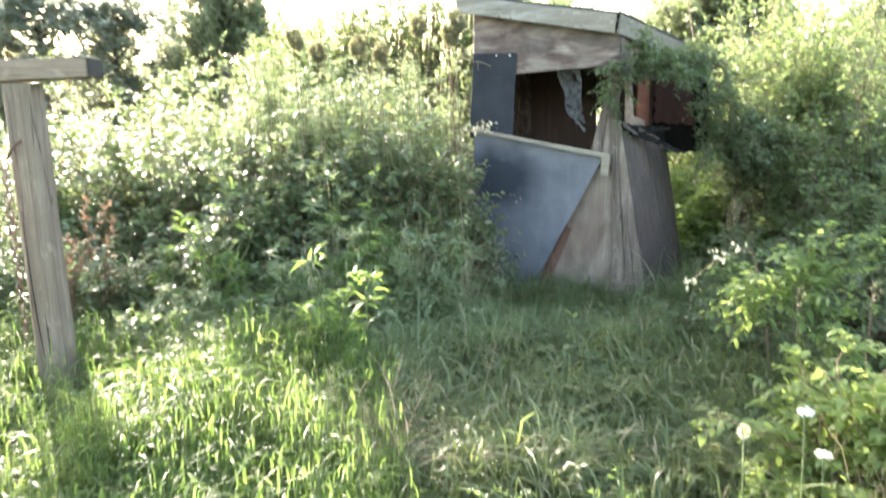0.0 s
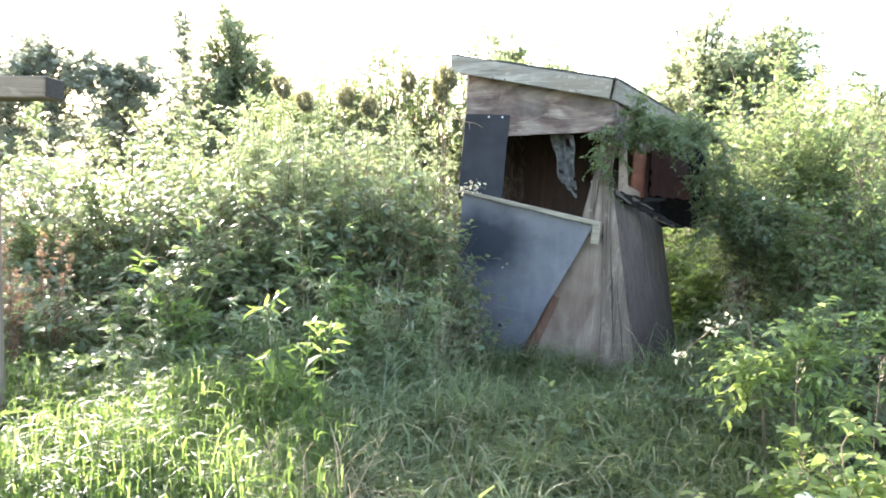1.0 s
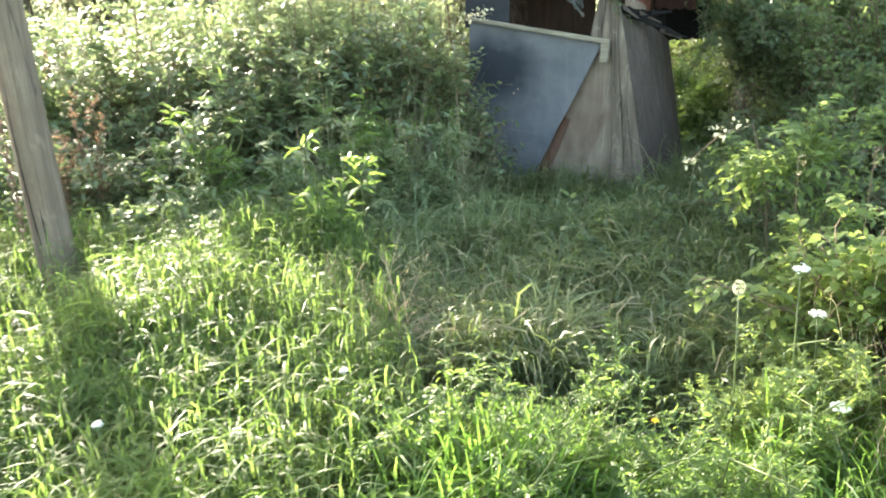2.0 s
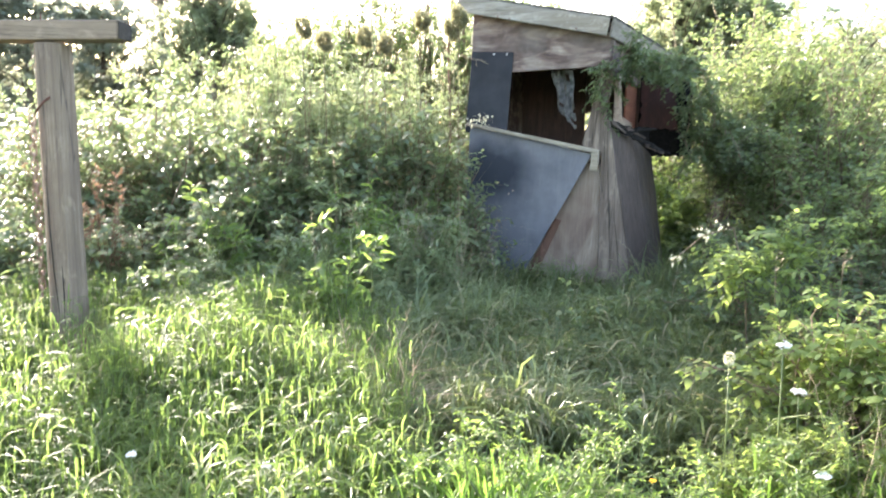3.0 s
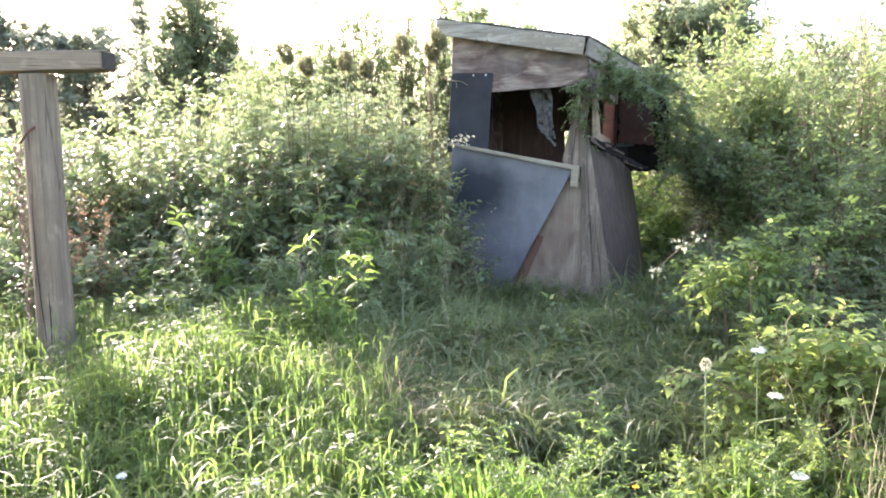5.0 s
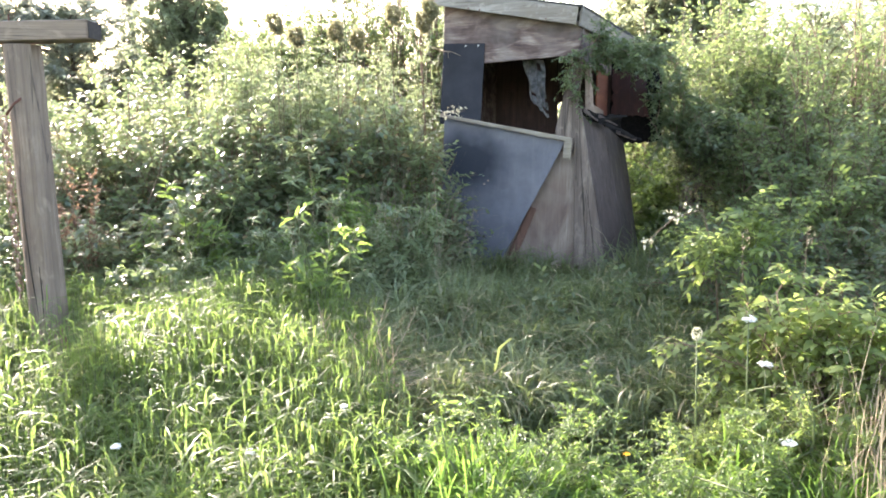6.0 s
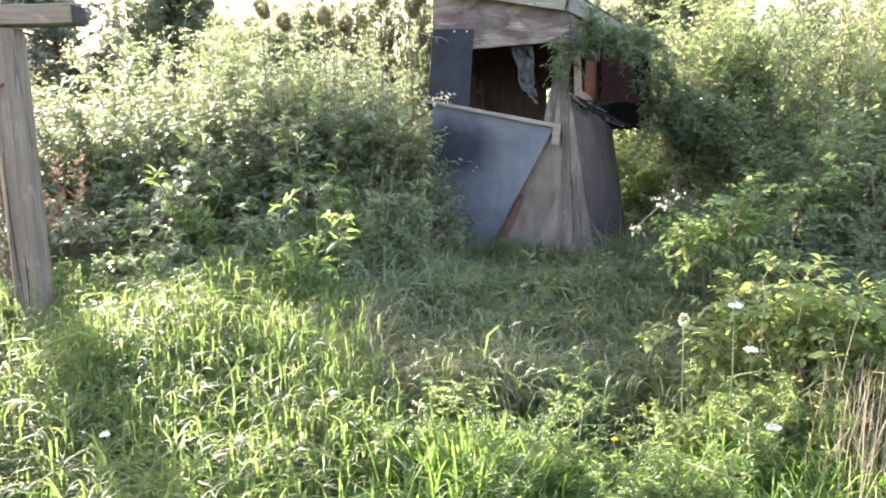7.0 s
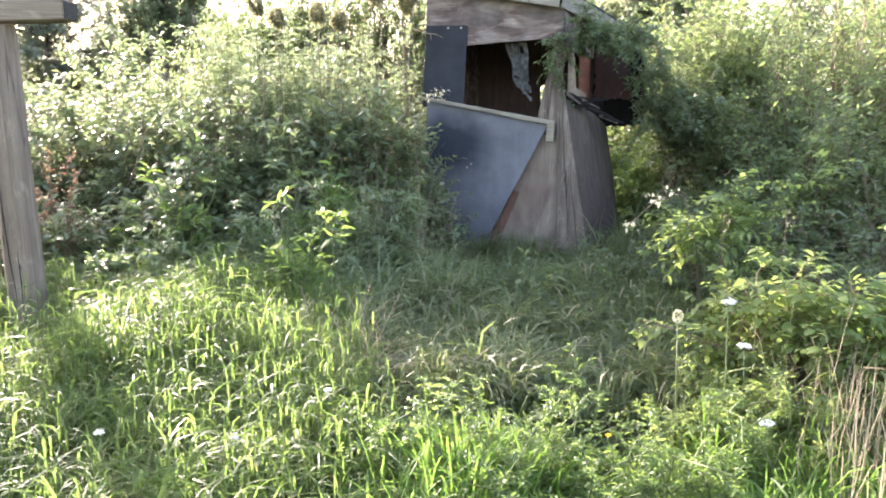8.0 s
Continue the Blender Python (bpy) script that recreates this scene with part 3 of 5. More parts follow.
    for pts in ([(1.09, -0.053, 1.30), (1.125, -0.052, 1.62), (1.16, -0.050, 1.88)], [(1.31, -0.058, 0.25), (1.27, -0.058, 0.75), (1.225, -0.058, 1.25)],
                [(1.40, -0.058, 0.12), (1.345, -0.058, 0.55), (1.29, -0.058, 0.9)], [(1.205, -0.058, 1.0), (1.20, -0.058, 1.25), (1.195, -0.058, 1.48)]):
        part("crack", rod(pts, [0.001, 0.003, 0.001], 6), M_ENDGRAIN, hut, "dark drying crack")
    # side wall above, with its own opening
    s("side_board", [(1.19, 0.02, 1.92), (1.19, 1.40, 1.92), (1.19, 1.40, 2.22), (1.19, 0.02, 2.24)], 0.016, M_PLY, "plywood under the eaves", 10, seed=15)
    s("side_sill", [(1.20, 0.08, 1.40), (1.32, 1.30, 1.34), (1.30, 1.30, 1.50), (1.19, 0.08, 1.54)], 0.05, M_NEAR_BLACK, "black sagging sill board", 18, 4, 0.03, 16)
    s("side_stud", [(1.185, 0.30, 1.5), (1.185, 0.48, 1.5), (1.175, 0.37, 1.94), (1.175, 0.27, 1.94)], 0.04, M_WHITE_PAINT, "pale stud with flaking paint", 3, 5, 0.003, 17)
    s("side_brace", [(1.19, 0.45, 1.54), (1.22, 0.80, 1.50), (1.22, 0.80, 1.56), (1.19, 0.45, 1.61)], 0.03, M_WHITE_PAINT, "pale sill with flaking paint", 4, 2, 0.003, 18)
    g = random.Random(6)
    for k in range(11):
        u0, v0, z0 = 1.215 + 0.028 * k + g.uniform(-0.01, 0.01), 0.0 + 0.045 * k, 1.52 - 0.012 * k + g.uniform(-0.06, 0.05)
        du, dv, dz, w = g.uniform(0.06, 0.16), g.uniform(0.08, 0.22), g.uniform(-0.10, 0.07), g.uniform(0.012, 0.03)
        s("splintered_board", [(u0, v0, z0 - w), (u0 + du, v0 + dv, z0 + dz - 0.3 * w), (u0 + du, v0 + dv + 0.01, z0 + dz + 0.3 * w), (u0, v0 + 0.01, z0 + w)], 0.014, M_NEAR_BLACK if k % 4 else M_PLANK_DARK, "dark splintered board", 7, 3, 0.02, 33 + k, bev=0.002)
    s("rear_wing", [(1.22, 1.33, 1.52), (1.60, 1.28, 1.50), (1.56, 1.28, 1.90), (1.22, 1.33, 1.98)], 0.02, M_DARK_INSIDE, "dull red broken board behind the side opening", 12, 12, 0.03, 29)
    s("rear_wing", [(1.20, 1.38, 1.24), (1.74, 1.30, 1.27), (1.70, 1.30, 1.98), (1.20, 1.38, 2.16)], 0.02, M_NEAR_BLACK, "dark boards behind the side opening", 16, 16, 0.03, 28)
    # inner and rear walls, floor
    s("rear_board", [(-0.02, 1.40, 0.0), (0.67, 1.40, 0.0), (0.67, 1.40, 2.37), (0.0, 1.40, 2.46)], 0.02, M_INSIDE, "brown inner boards", seed=20)
    s("rear_board", [(0.735, 1.40, 0.0), (1.36, 1.40, 0.0), (1.33, 1.40, 2.23), (0.735, 1.40, 2.36)], 0.02, M_INSIDE, "brown inner boards", seed=30)
    s("rear_board", [(0.645, 1.424, 0.0), (0.76, 1.424, 0.0), (0.76, 1.424, 1.485), (0.645, 1.424, 1.515)], 0.02, M_INSIDE, "broken inner board", 2, 8, seed=31)
    s("rear_board", [(0.645, 1.424, 1.655), (0.76, 1.424, 1.685), (0.76, 1.424, 2.355), (0.645, 1.424, 2.37)], 0.02, M_INSIDE, "broken inner board", 2, 6, seed=32)
    s("side_wall", [(-0.03, 0.03, 0.0), (-0.03, 1.40, 0.0), (0.0, 1.40, 2.46), (0.0, 0.03, 2.46)], 0.016, M_PLY, "plywood side", seed=21)
    s("inner_board", [(1.16, 0.85, 1.45), (1.16, 1.39, 1.45), (1.16, 1.39, 2.2), (1.16, 0.85, 2.2)], 0.015, M_RED, "red-brown inner board", seed=22)
    s("hut_floor", [(0.0, 0.04, 0.12), (1.2, 0.04, 0.12), (1.2, 1.39, 0.12), (0.0, 1.39, 0.12)], 0.03, M_INSIDE, "boarded floor", seed=23)
    # roof: deck, felt and two fascias
    s("roof_deck", [(-0.10, -0.05, 2.52), (1.20, -0.05, 2.285), (1.42, 1.55, 2.20), (0.0, 1.55, 2.45)], 0.03, M_PLY, "roof deck", seed=24)
    s("roof_felt", [(-0.125, -0.10, 2.575), (1.225, -0.10, 2.345), (1.46, 1.60, 2.235), (-0.02, 1.60, 2.50)], 0.022, M_FELT, "worn dark roofing felt", 18, 14, 0.012, 25)
    s("front_fascia", [(-0.112, -0.085, 2.452), (1.175, -0.085, 2.208), (1.195, -0.085, 2.345), (-0.118, -0.085, 2.585)], 0.022, M_FASCIA, "pale weathered fascia board", 16, 3, 0.004, 26)
    s("side_fascia", [(1.185, -0.084, 2.205), (1.43, 1.55, 2.115), (1.45, 1.55, 2.235), (1.205, -0.084, 2.345)], 0.02, M_FASCIA_SIDE, "weathered side fascia board", 12, 3, 0.004, 27)
    for x in (0.26, 0.36, 0.93):
        bm = bmesh.new()
        bmesh.ops.create_cone(bm, cap_ends=True, segments=7, radius1=0.008, radius2=0.006, depth=0.006, matrix=pose(x, -0.112, 2.44 - 0.185 * x, 90))
        part("nail", bm, M_RUST, hut)
    # moss and leaf litter along the roof's edge
    g = np.random.default_rng(91)
    q = np.concatenate([g.uniform(0.0, 1.2, 150), g.normal(0.72, 0.07, 130), g.normal(0.25, 0.05, 60)])
    P = np.stack([q, g.uniform(-0.09, 0.5, len(q)), 2.597 - 0.172 * q + g.uniform(0, 0.018, len(q))], 1)
    P[:, 2] -= 0.02 * (P[:, 1] + 0.1)
    part("roof_litter", leaf_mesh("roof_litter", P, g.normal(0, 1, (len(q), 3)), g.normal(0, 0.6, (len(q), 3)) + [0, 0, 1], g.uniform(0.02, 0.045, len(q)), g.uniform(0.01, 0.022, len(q)), M_VINE_SHADE), None, hut, "moss and dead leaves on the roof", kind="stuff")
    # torn cloth in the opening
    rng = random.Random(4)
    bm = bmesh.new()
    cols, rows = 7, 16
    grid = []
    for i in range(rows):
        f = i / (rows - 1)
        half = 0.09 * (1 - 0.12 * f) + 0.008 * math.sin(9 * f)
        cx = 0.765 + 0.075 * f
        grid.append([bm.verts.new((cx + half * (2 * j / (cols - 1) - 1), 0.10 + 0.022 * math.sin(2.4 * j + 3 * f) + 0.01 * rng.random(), 1.97 - (0.33 + 0.028 * j) * f - 0.02 * math.sin(3 * j) * f)) for j in range(cols)])
    for i in range(rows - 1):
        for j in range(cols - 1):
            if rng.random() > 0.04:
                bm.faces.new((grid[i][j], grid[i][j + 1], grid[i + 1][j + 1], grid[i + 1][j]))
    bmesh.ops.solidify(bm, geom=bm.faces[:], thickness=0.003)
    part("torn_cloth", bm, M_CLOTH, hut, "torn mottled grey cloth")
    return hut


build_hut()


# ---- the post with its cross-beam and chain ----
def build_post():
    ob = thing("gate_post", "thick weathered timber post with a cross-beam on top", "post", pose(-2.055, 4.30, 0))
    bm = bmesh.new()
    rng = random.Random(2)
    rings, sides = 15, 16
    grid = []
    for i in range(rings):
        f = i / (rings - 1)
        z = -0.15 + 1.975 * f
        h = 0.086 - 0.006 * f
        ring = []
        for k in range(sides):
            q = 2 * math.pi * k / sides + math.pi / sides
            c, n_ = math.cos(q), math.sin(q)
            e = (abs(c) ** 5 + abs(n_) ** 5) ** (-0.2)
            r = h * e * 0.97 + 0.004 * noise.noise(Vector((c * 2, n_ * 2, z * 1.4)))
            ring.append(bm.verts.new((r * c + 0.016 * (1 - f), r * n_, z)))
        grid.append(ring)
    for a, b in zip(grid, grid[1:]):
        for k in range(sides):
            bm.faces.new((a[k], a[(k + 1) % sides], b[(k + 1) % sides], b[k]))
    bm.faces.new(grid[-1])
    post = part("post", bm, M_POST, ob)
    # long drying cracks
    for pts in ([(-0.030, -0.0825, 1.12), (-0.026, -0.083, 0.85), (-0.016, -0.084, 0.60), (0.004, -0.085, 0.36)], [(0.03, -0.083, 0.64), (0.034, -0.084, 0.46), (0.03, -0.085, 0.34)]):
        part("crack", rod(pts, [0.001] + [0.0035] * (len(pts) - 2) + [0.001], 6), M_ENDGRAIN, post)
    beam = part("cross_beam", slab((-0.95, -0.085, 1.815), (0.40, -0.085, 1.845), (0.40, -0.085, 1.945), (-0.95, -0.085, 1.925), -0.15, 16, 3, 0.004, 0.006, 31), M_BEAM, ob, "cross-beam with dark end grain")
    part("beam_end", slab((0.402, -0.085, 1.85), (0.402, 0.055, 1.85), (0.402, 0.055, 1.94), (0.402, -0.085, 1.94), 0.004, 3, 3, 0.001, 0.001, 32), M_ENDGRAIN, beam, "dark weathered end grain")
    part("nail", rod([(-0.06, 0.0, 1.93), (-0.058, 0.0, 1.985)], [0.004, 0.004], 6), M_RUST, beam)
    part("spike", rod([(0.02, -0.06, 1.555), (-0.005, -0.115, 1.515), (-0.044, -0.125, 1.455)], [0.007, 0.007, 0.006], 8), M_RUST, ob, "rusty bent iron spike")
    # chain of twisted links
    chain = thing("chain", "rusty chain hanging from a spike on the post", "chain", pose(-2.055 - 0.060, 4.30 - 0.125, 1.452))
    bm = bmesh.new()
    seg, tube = 14, 6
    vs = []
    for i in range(seg):
        q = 2 * math.pi * i / seg
        c = Vector((0.010 * math.cos(q), 0, 0.010 * math.sin(q) + (0.010 if math.sin(q) > 0 else -0.010)))
        o = Vector((math.cos(q), 0, math.sin(q)))
        vs.append([bm.verts.new(c + o * 0.0032 * math.cos(2 * math.pi * j / tube) + Vector((0, 1, 0)) * 0.0032 * math.sin(2 * math.pi * j / tube)) for j in range(tube)])
    for i in range(seg):
        for j in range(tube):
            bm.faces.new((vs[i][j], vs[(i + 1) % seg][j], vs[(i + 1) % seg][(j + 1) % tube], vs[i][(j + 1) % tube]))
    me = bpy.data.meshes.new("link")
    bm.to_mesh(me)
    bm.free()
    me.materials.append(M_CHAIN)
    for i in range(24):
        ln = new("link", me)
        ln.parent = chain
        ln.matrix_basis = pose(0.004 * math.sin(i), 0, -0.028 - 0.040 * i, 0, 6 * math.sin(i * 1.7), 45 + 90 * (i % 2) + 8 * math.sin(i)) @ Matrix.Scale(1.5, 4)


build_post()


# ---- shrubs and brambles ----
BR = "bramble thicket of glossy green leaves on arching stems"
for i, (x, y, rx, ry, h) in enumerate([(-3.6, 5.7, 0.8, 0.6, 1.0), (-2.75, 5.65, 0.7, 0.55, 0.95), (-2.05, 5.7, 0.65, 0.55, 0.95), (-1.45, 5.75, 0.55, 0.5, 1.0),
                                      (-4.2, 6.6, 1.0, 0.8, 1.5), (-3.2, 6.6, 0.85, 0.65, 1.75), (-2.4, 6.55, 0.7, 0.6, 1.85), (-1.8, 6.6, 0.6, 0.55, 1.75),
                                      (-1.3, 6.15, 0.5, 0.45, 1.4), (-0.78, 6.15, 0.5, 0.4, 1.45), (-0.28, 6.25, 0.42, 0.4, 1.5),
                                      (-1.35, 6.85, 0.6, 0.5, 1.75), (-0.75, 6.9, 0.55, 0.5, 1.8), (-0.28, 6.85, 0.42, 0.4, 1.75), (-2.1, 7.2, 0.7, 0.6, 2.0), (-2.9, 7.2, 0.8, 0.6, 2.0), (-4.0, 7.6, 1.0, 0.8, 1.8),
                                      (-0.6, 7.6, 0.7, 0.55, 2.1), (-1.4, 7.7, 0.75, 0.55, 2.1), (-2.3, 8.0, 0.8, 0.6, 2.15), (-3.3, 8.2, 1.0, 0.7, 2.2), (-4.6, 8.4, 1.1, 0.8, 2.2),
                                      (-1.0, 8.6, 0.9, 0.7, 2.4), (-2.2, 8.9, 1.0, 0.7, 2.45), (-3.5, 9.2, 1.1, 0.8, 2.5)]):
    shrub("bramble", BR, "shrub", x, y, rx, ry, h, 100 + i, n=32 if h < 1.2 else 48, per=11, leaves=10, size=(0.055, 0.098), width=0.46, shape=(0.3, 1.0, 0.66, 0.66), group="brambles beside the hut", face=1.2,
          low=0.72 if -1.6 < x < 0.2 and y < 6.4 else 0.4 if -1.6 < x < 0.2 and y < 6.95 else 0.3 if y > 6.95 else 0.05, span=(0.62, 1.0) if -1.6 < x < 0.2 and y < 6.4 else (0.5, 1.0) if y > 6.6 else (0.35, 1.0))
shrub("bramble", "bramble with pale-tipped sprays against the hut wall", "shrub", 0.0, 6.36, 0.48, 0.36, 1.55, 120, n=46, per=11, leaves=8, size=(0.045, 0.08), width=0.5, low=0.0)
shrub("bramble", "low bramble growing over the foot of the hut wall", "shrub", 0.08, 6.35, 0.3, 0.3, 0.85, 121, n=26, per=10, leaves=8, size=(0.04, 0.07), width=0.5, low=0.0)
for i, (x, y, h) in enumerate([(-0.75, 6.75, 2.3), (-0.45, 6.85, 2.3), (-0.98, 6.9, 2.4), (-0.2, 6.95, 2.2), (-1.35, 7.0, 2.45), (-0.62, 7.1, 2.45), (-1.7, 7.1, 2.4), (-2.4, 7.2, 2.25), (-2.1, 7.0, 2.45), (-1.15, 6.7, 2.35),
                               (-1.55, 7.5, 2.5), (-0.85, 7.4, 2.5), (-0.5, 7.6, 2.5), (-0.1, 7.5, 2.45),
                               (-1.9, 7.3, 2.4), (-2.0, 7.7, 2.45), (-1.2, 7.3, 2.4), (-1.75, 7.6, 2.5), (-1.0, 7.2, 2.35)]):
    shrub("goldenrod", "tall airy pale green weed with narrow leaves", "weed", x, y, 0.34, 0.3, h, 1140 + i, n=18, per=9, leaves=9, size=(0.045, 0.08), width=0.22, mat=M_MOUND_PALE, stem=M_STEM_GREEN, reach=(0.07, 0.18), low=0.75, arch=0.08, group="tall weeds", shell=0.6, span=(0.55, 1.0), thick=0.5)

for i, (x, y, h) in enumerate([(-1.0, 5.5, 0.9), (-0.65, 5.45, 1.1), (-0.3, 5.6, 1.0), (-1.3, 5.3, 0.75), (0.0, 5.8, 0.85), (-1.8, 5.4, 0.9), (-2.4, 5.3, 0.8), (-0.5, 5.75, 1.3), (-0.85, 5.8, 1.35), (-0.15, 6.0, 1.2)]):
    shrub("pale_weed", "pale narrow-leaved weed below the brambles", "weed", x, y, 0.26, 0.2, h, 150 + i, n=12, per=8, leaves=8, size=(0.06, 0.11), width=0.2, mat=M_HERB if i % 2 else M_MOUND_PALE, stem=M_STEM_GREEN, reach=(0.06, 0.16), low=0.6, arch=0.1, group="pale weeds", shell=0.5, span=(0.45, 1.0), thick=0.6)

for i, (x, y, h) in enumerate([(-1.2, 5.2, 0.8), (-0.9, 5.25, 0.9), (-0.4, 5.3, 0.8), (-1.55, 5.1, 0.75), (-0.1, 5.5, 0.8)]):
    shrub("pale_weed", "leafy weed with long pale drooping leaves", "weed", x, y, 0.24, 0.2, h, 1300 + i, n=16, per=11, leaves=8, size=(0.06, 0.11), width=0.13, mat=M_MOUND_PALE, stem=M_STEM_GREEN, reach=(0.05, 0.12), low=0.6, arch=0.08, group="pale weeds", shell=0.6, span=(0.3, 1.0), thick=0.6, loose=0.6)

for i, (x, y, h) in enumerate([(-2.5, 5.2, 1.25), (-2.3, 5.25, 1.15), (-2.72, 5.3, 1.3), (-2.4, 5.0, 1.0)]):
    shrub("dock", "tall dock with rust-brown seed spikes", "weed", x, y, 0.13, 0.12, h, 170 + i, n=7, per=16, leaves=9, size=(0.012, 0.022), width=0.6, mat=M_DOCK, stem=M_STEM, reach=(0.03, 0.07), low=0.9, arch=0.05, group="docks beside the post", shell=0.8, span=(0.5, 1.0), thick=0.6)

# tall stems with dark drooping seed heads
def seed_head_weed(x, y, z, seed):
    rng = random.Random(seed)
    ob = thing("seed_head_weed", "tall dry stalk with a dark drooping seed head", "weed", pose(x, y, 0), "dark seed heads")
    part("stalk", rod([(0.05, 0, 0), (0.03, 0.02, z * 0.5), (0, 0, z - 0.02), (0.02, 0, z + 0.05)], [0.0038, 0.003, 0.0025, 0.002], 6), M_STEM, ob)
    r = np.random.default_rng(seed)
    n = 800
    v = unit(r.normal(0, 1, (n, 3)))
    P = v * np.array([0.05, 0.05, 0.078]) * r.uniform(0.1, 1.0, (n, 1)) ** 0.45
    P[:, 0] += 0.12 * np.abs(P[:, 2] / 0.088) ** 2 * np.where(P[:, 2] < 0, 0.35, -0.1)
    P += np.array([0.01, 0, z - 0.02]) + 0.008 * np.stack([np.sin(40 * P[:, 2] + seed), np.zeros(n), np.cos(50 * P[:, 0] + seed)], 1)
    part("seed_head", leaf_mesh("seed_head", P, v + [0, 0, -0.6], r.normal(0, 1, (n, 3)), r.uniform(0.02, 0.034, n), r.uniform(0.009, 0.016, n), M_SEED, far=True), None, ob, kind="stuff")


for i, (x, y, z) in enumerate([(-1.62, 8.0, 2.50), (-1.42, 8.1, 2.38), (-0.99, 8.0, 2.41), (-0.78, 8.05, 2.34), (-0.41, 8.0, 2.58), (-0.10, 8.0, 2.50), (-0.02, 7.9, 2.62)]):
    seed_head_weed(0.256 + 0.76 * (x - 0.256), 0.39 + 0.76 * (y - 0.39), 1.375 + 0.76 * (z - 1.375), 160 + i)
for i, (x, y, rx, h) in enumerate([(-1.95, 12.2, 0.9, 4.25), (-0.75, 12.4, 0.9, 4.5), (-1.35, 11.8, 0.9, 4.25), (-2.75, 12.4, 0.8, 3.7), (-0.05, 12.0, 0.6, 4.3), (-3.3, 12.2, 0.8, 3.0), (-2.35, 11.6, 0.9, 3.5)]):
    shrub("sapling", "loose green sapling behind the brambles", "shrub", x, y, rx, 0.8, h, 180 + i, n=88, per=13, leaves=11, size=(0.05, 0.09), width=0.42, mat=M_THICKET, group="saplings", low=0.7, shell=0.6, reach=(0.16, 0.36), arch=0.25)

TH = "dense leafy thicket with arching twigs"
for i, (x, y, rx, ry, h) in enumerate([(3.4, 7.8, 0.9, 0.9, 2.8), (4.1, 7.6, 1.2, 1.0, 3.1), (5.3, 7.4, 1.3, 1.0, 3.2), (3.6, 8.4, 0.9, 0.8, 3.0), (3.3, 9.0, 0.8, 0.7, 2.9), (4.7, 8.5, 1.2, 0.9, 3.3), (3.4, 6.8, 0.9, 0.8, 2.2), (4.5, 6.3, 1.0, 0.9, 2.2), (2.9, 9.9, 0.9, 0.8, 3.05), (3.7, 9.3, 1.2, 0.9, 3.2), (2.7, 10.8, 0.8, 0.7, 3.0), (3.2, 10.2, 0.9, 0.8, 3.3), (2.85, 6.8, 0.55, 0.6, 1.7), (3.1, 6.0, 0.7, 0.6, 1.5), (3.9, 5.7, 0.8, 0.7, 1.6), (4.3, 10.0, 1.2, 0.9, 3.4), (5.6, 9.4, 1.3, 1.0, 3.5)]):
    shrub("thicket", TH, "shrub", x, y, rx, ry, h, 200 + i, n=92 if h > 2.5 else 70, per=14, leaves=10, size=(0.042, 0.075), width=0.44, mat=M_THICKET, group="thicket beside the hut", low=0.0, shell=0.62)
for i, (x, y, h) in enumerate([(3.05, 7.6, 2.6)]):
    shrub("thicket", "sunlit leafy canopy arching beside the hut", "shrub", x, y, 0.8, 0.6, h, 226 + i, n=74, per=13, leaves=10, size=(0.042, 0.075), width=0.44, mat=M_THICKET, group="thicket beside the hut", low=0.62, shell=0.75, span=(0.6, 1.0), thick=0.45, stem=M_BARK)
# the shaded zone beside the hut is put into this mass's dark leaf colour
shrub("thicket", "leafy mass hanging beside the hut, shade put into its dark leaves", "shrub", 2.5, 7.25, 0.42, 0.4, 2.0, 229, n=64, per=13, leaves=10, size=(0.038, 0.066), width=0.44, mat=M_VINE_SHADE, group="thicket beside the hut", low=0.74, shell=0.72, span=(0.6, 1.0), thick=0.4, stem=M_BARK)
for i, (x, y, h) in enumerate([(2.2, 8.4, 1.45), (2.55, 8.6, 1.5), (2.9, 8.4, 1.35), (2.35, 8.0, 1.1)]):
    shrub("young_growth", "sunlit young growth behind the hut", "shrub", x, y, 0.42, 0.35, h, 231 + i, n=46, per=10, leaves=9, size=(0.05, 0.09), width=0.45, mat=M_YOUNG, low=0.0, group="young growth", stem=M_STEM_GREEN)
# dark leaf colour stands in for the shade over these shrubs
for i, (x, y, rx, h) in enumerate([(2.2, 6.0, 0.55, 1.0), (2.75, 5.5, 0.6, 1.05), (3.4, 5.2, 0.7, 1.2), (2.0, 5.2, 0.5, 0.75), (4.0, 4.9, 0.8, 1.2), (2.9, 4.7, 0.6, 0.85)]):
    shrub("low_shrub", "low shrub with small toothed leaves, coloured dark for shade", "shrub", x, y, rx, 0.5, h, 220 + i, n=30, per=9, leaves=8, size=(0.035, 0.065), width=0.45, mat=M_VINE_SHADE, group="low shrubs", low=0.0)
shrub("elder", "young elder with a bright spray of leaflets", "shrub", 1.98, 4.62, 0.5, 0.34, 1.22, 240, n=15, per=9, leaves=11, size=(0.05, 0.085), width=0.36, mat=M_ROSE, stem=M_STEM_GREEN, low=0.5, reach=(0.18, 0.34), span=(0.55, 1.0), droop=0.35, loose=0.45, thick=0.6)


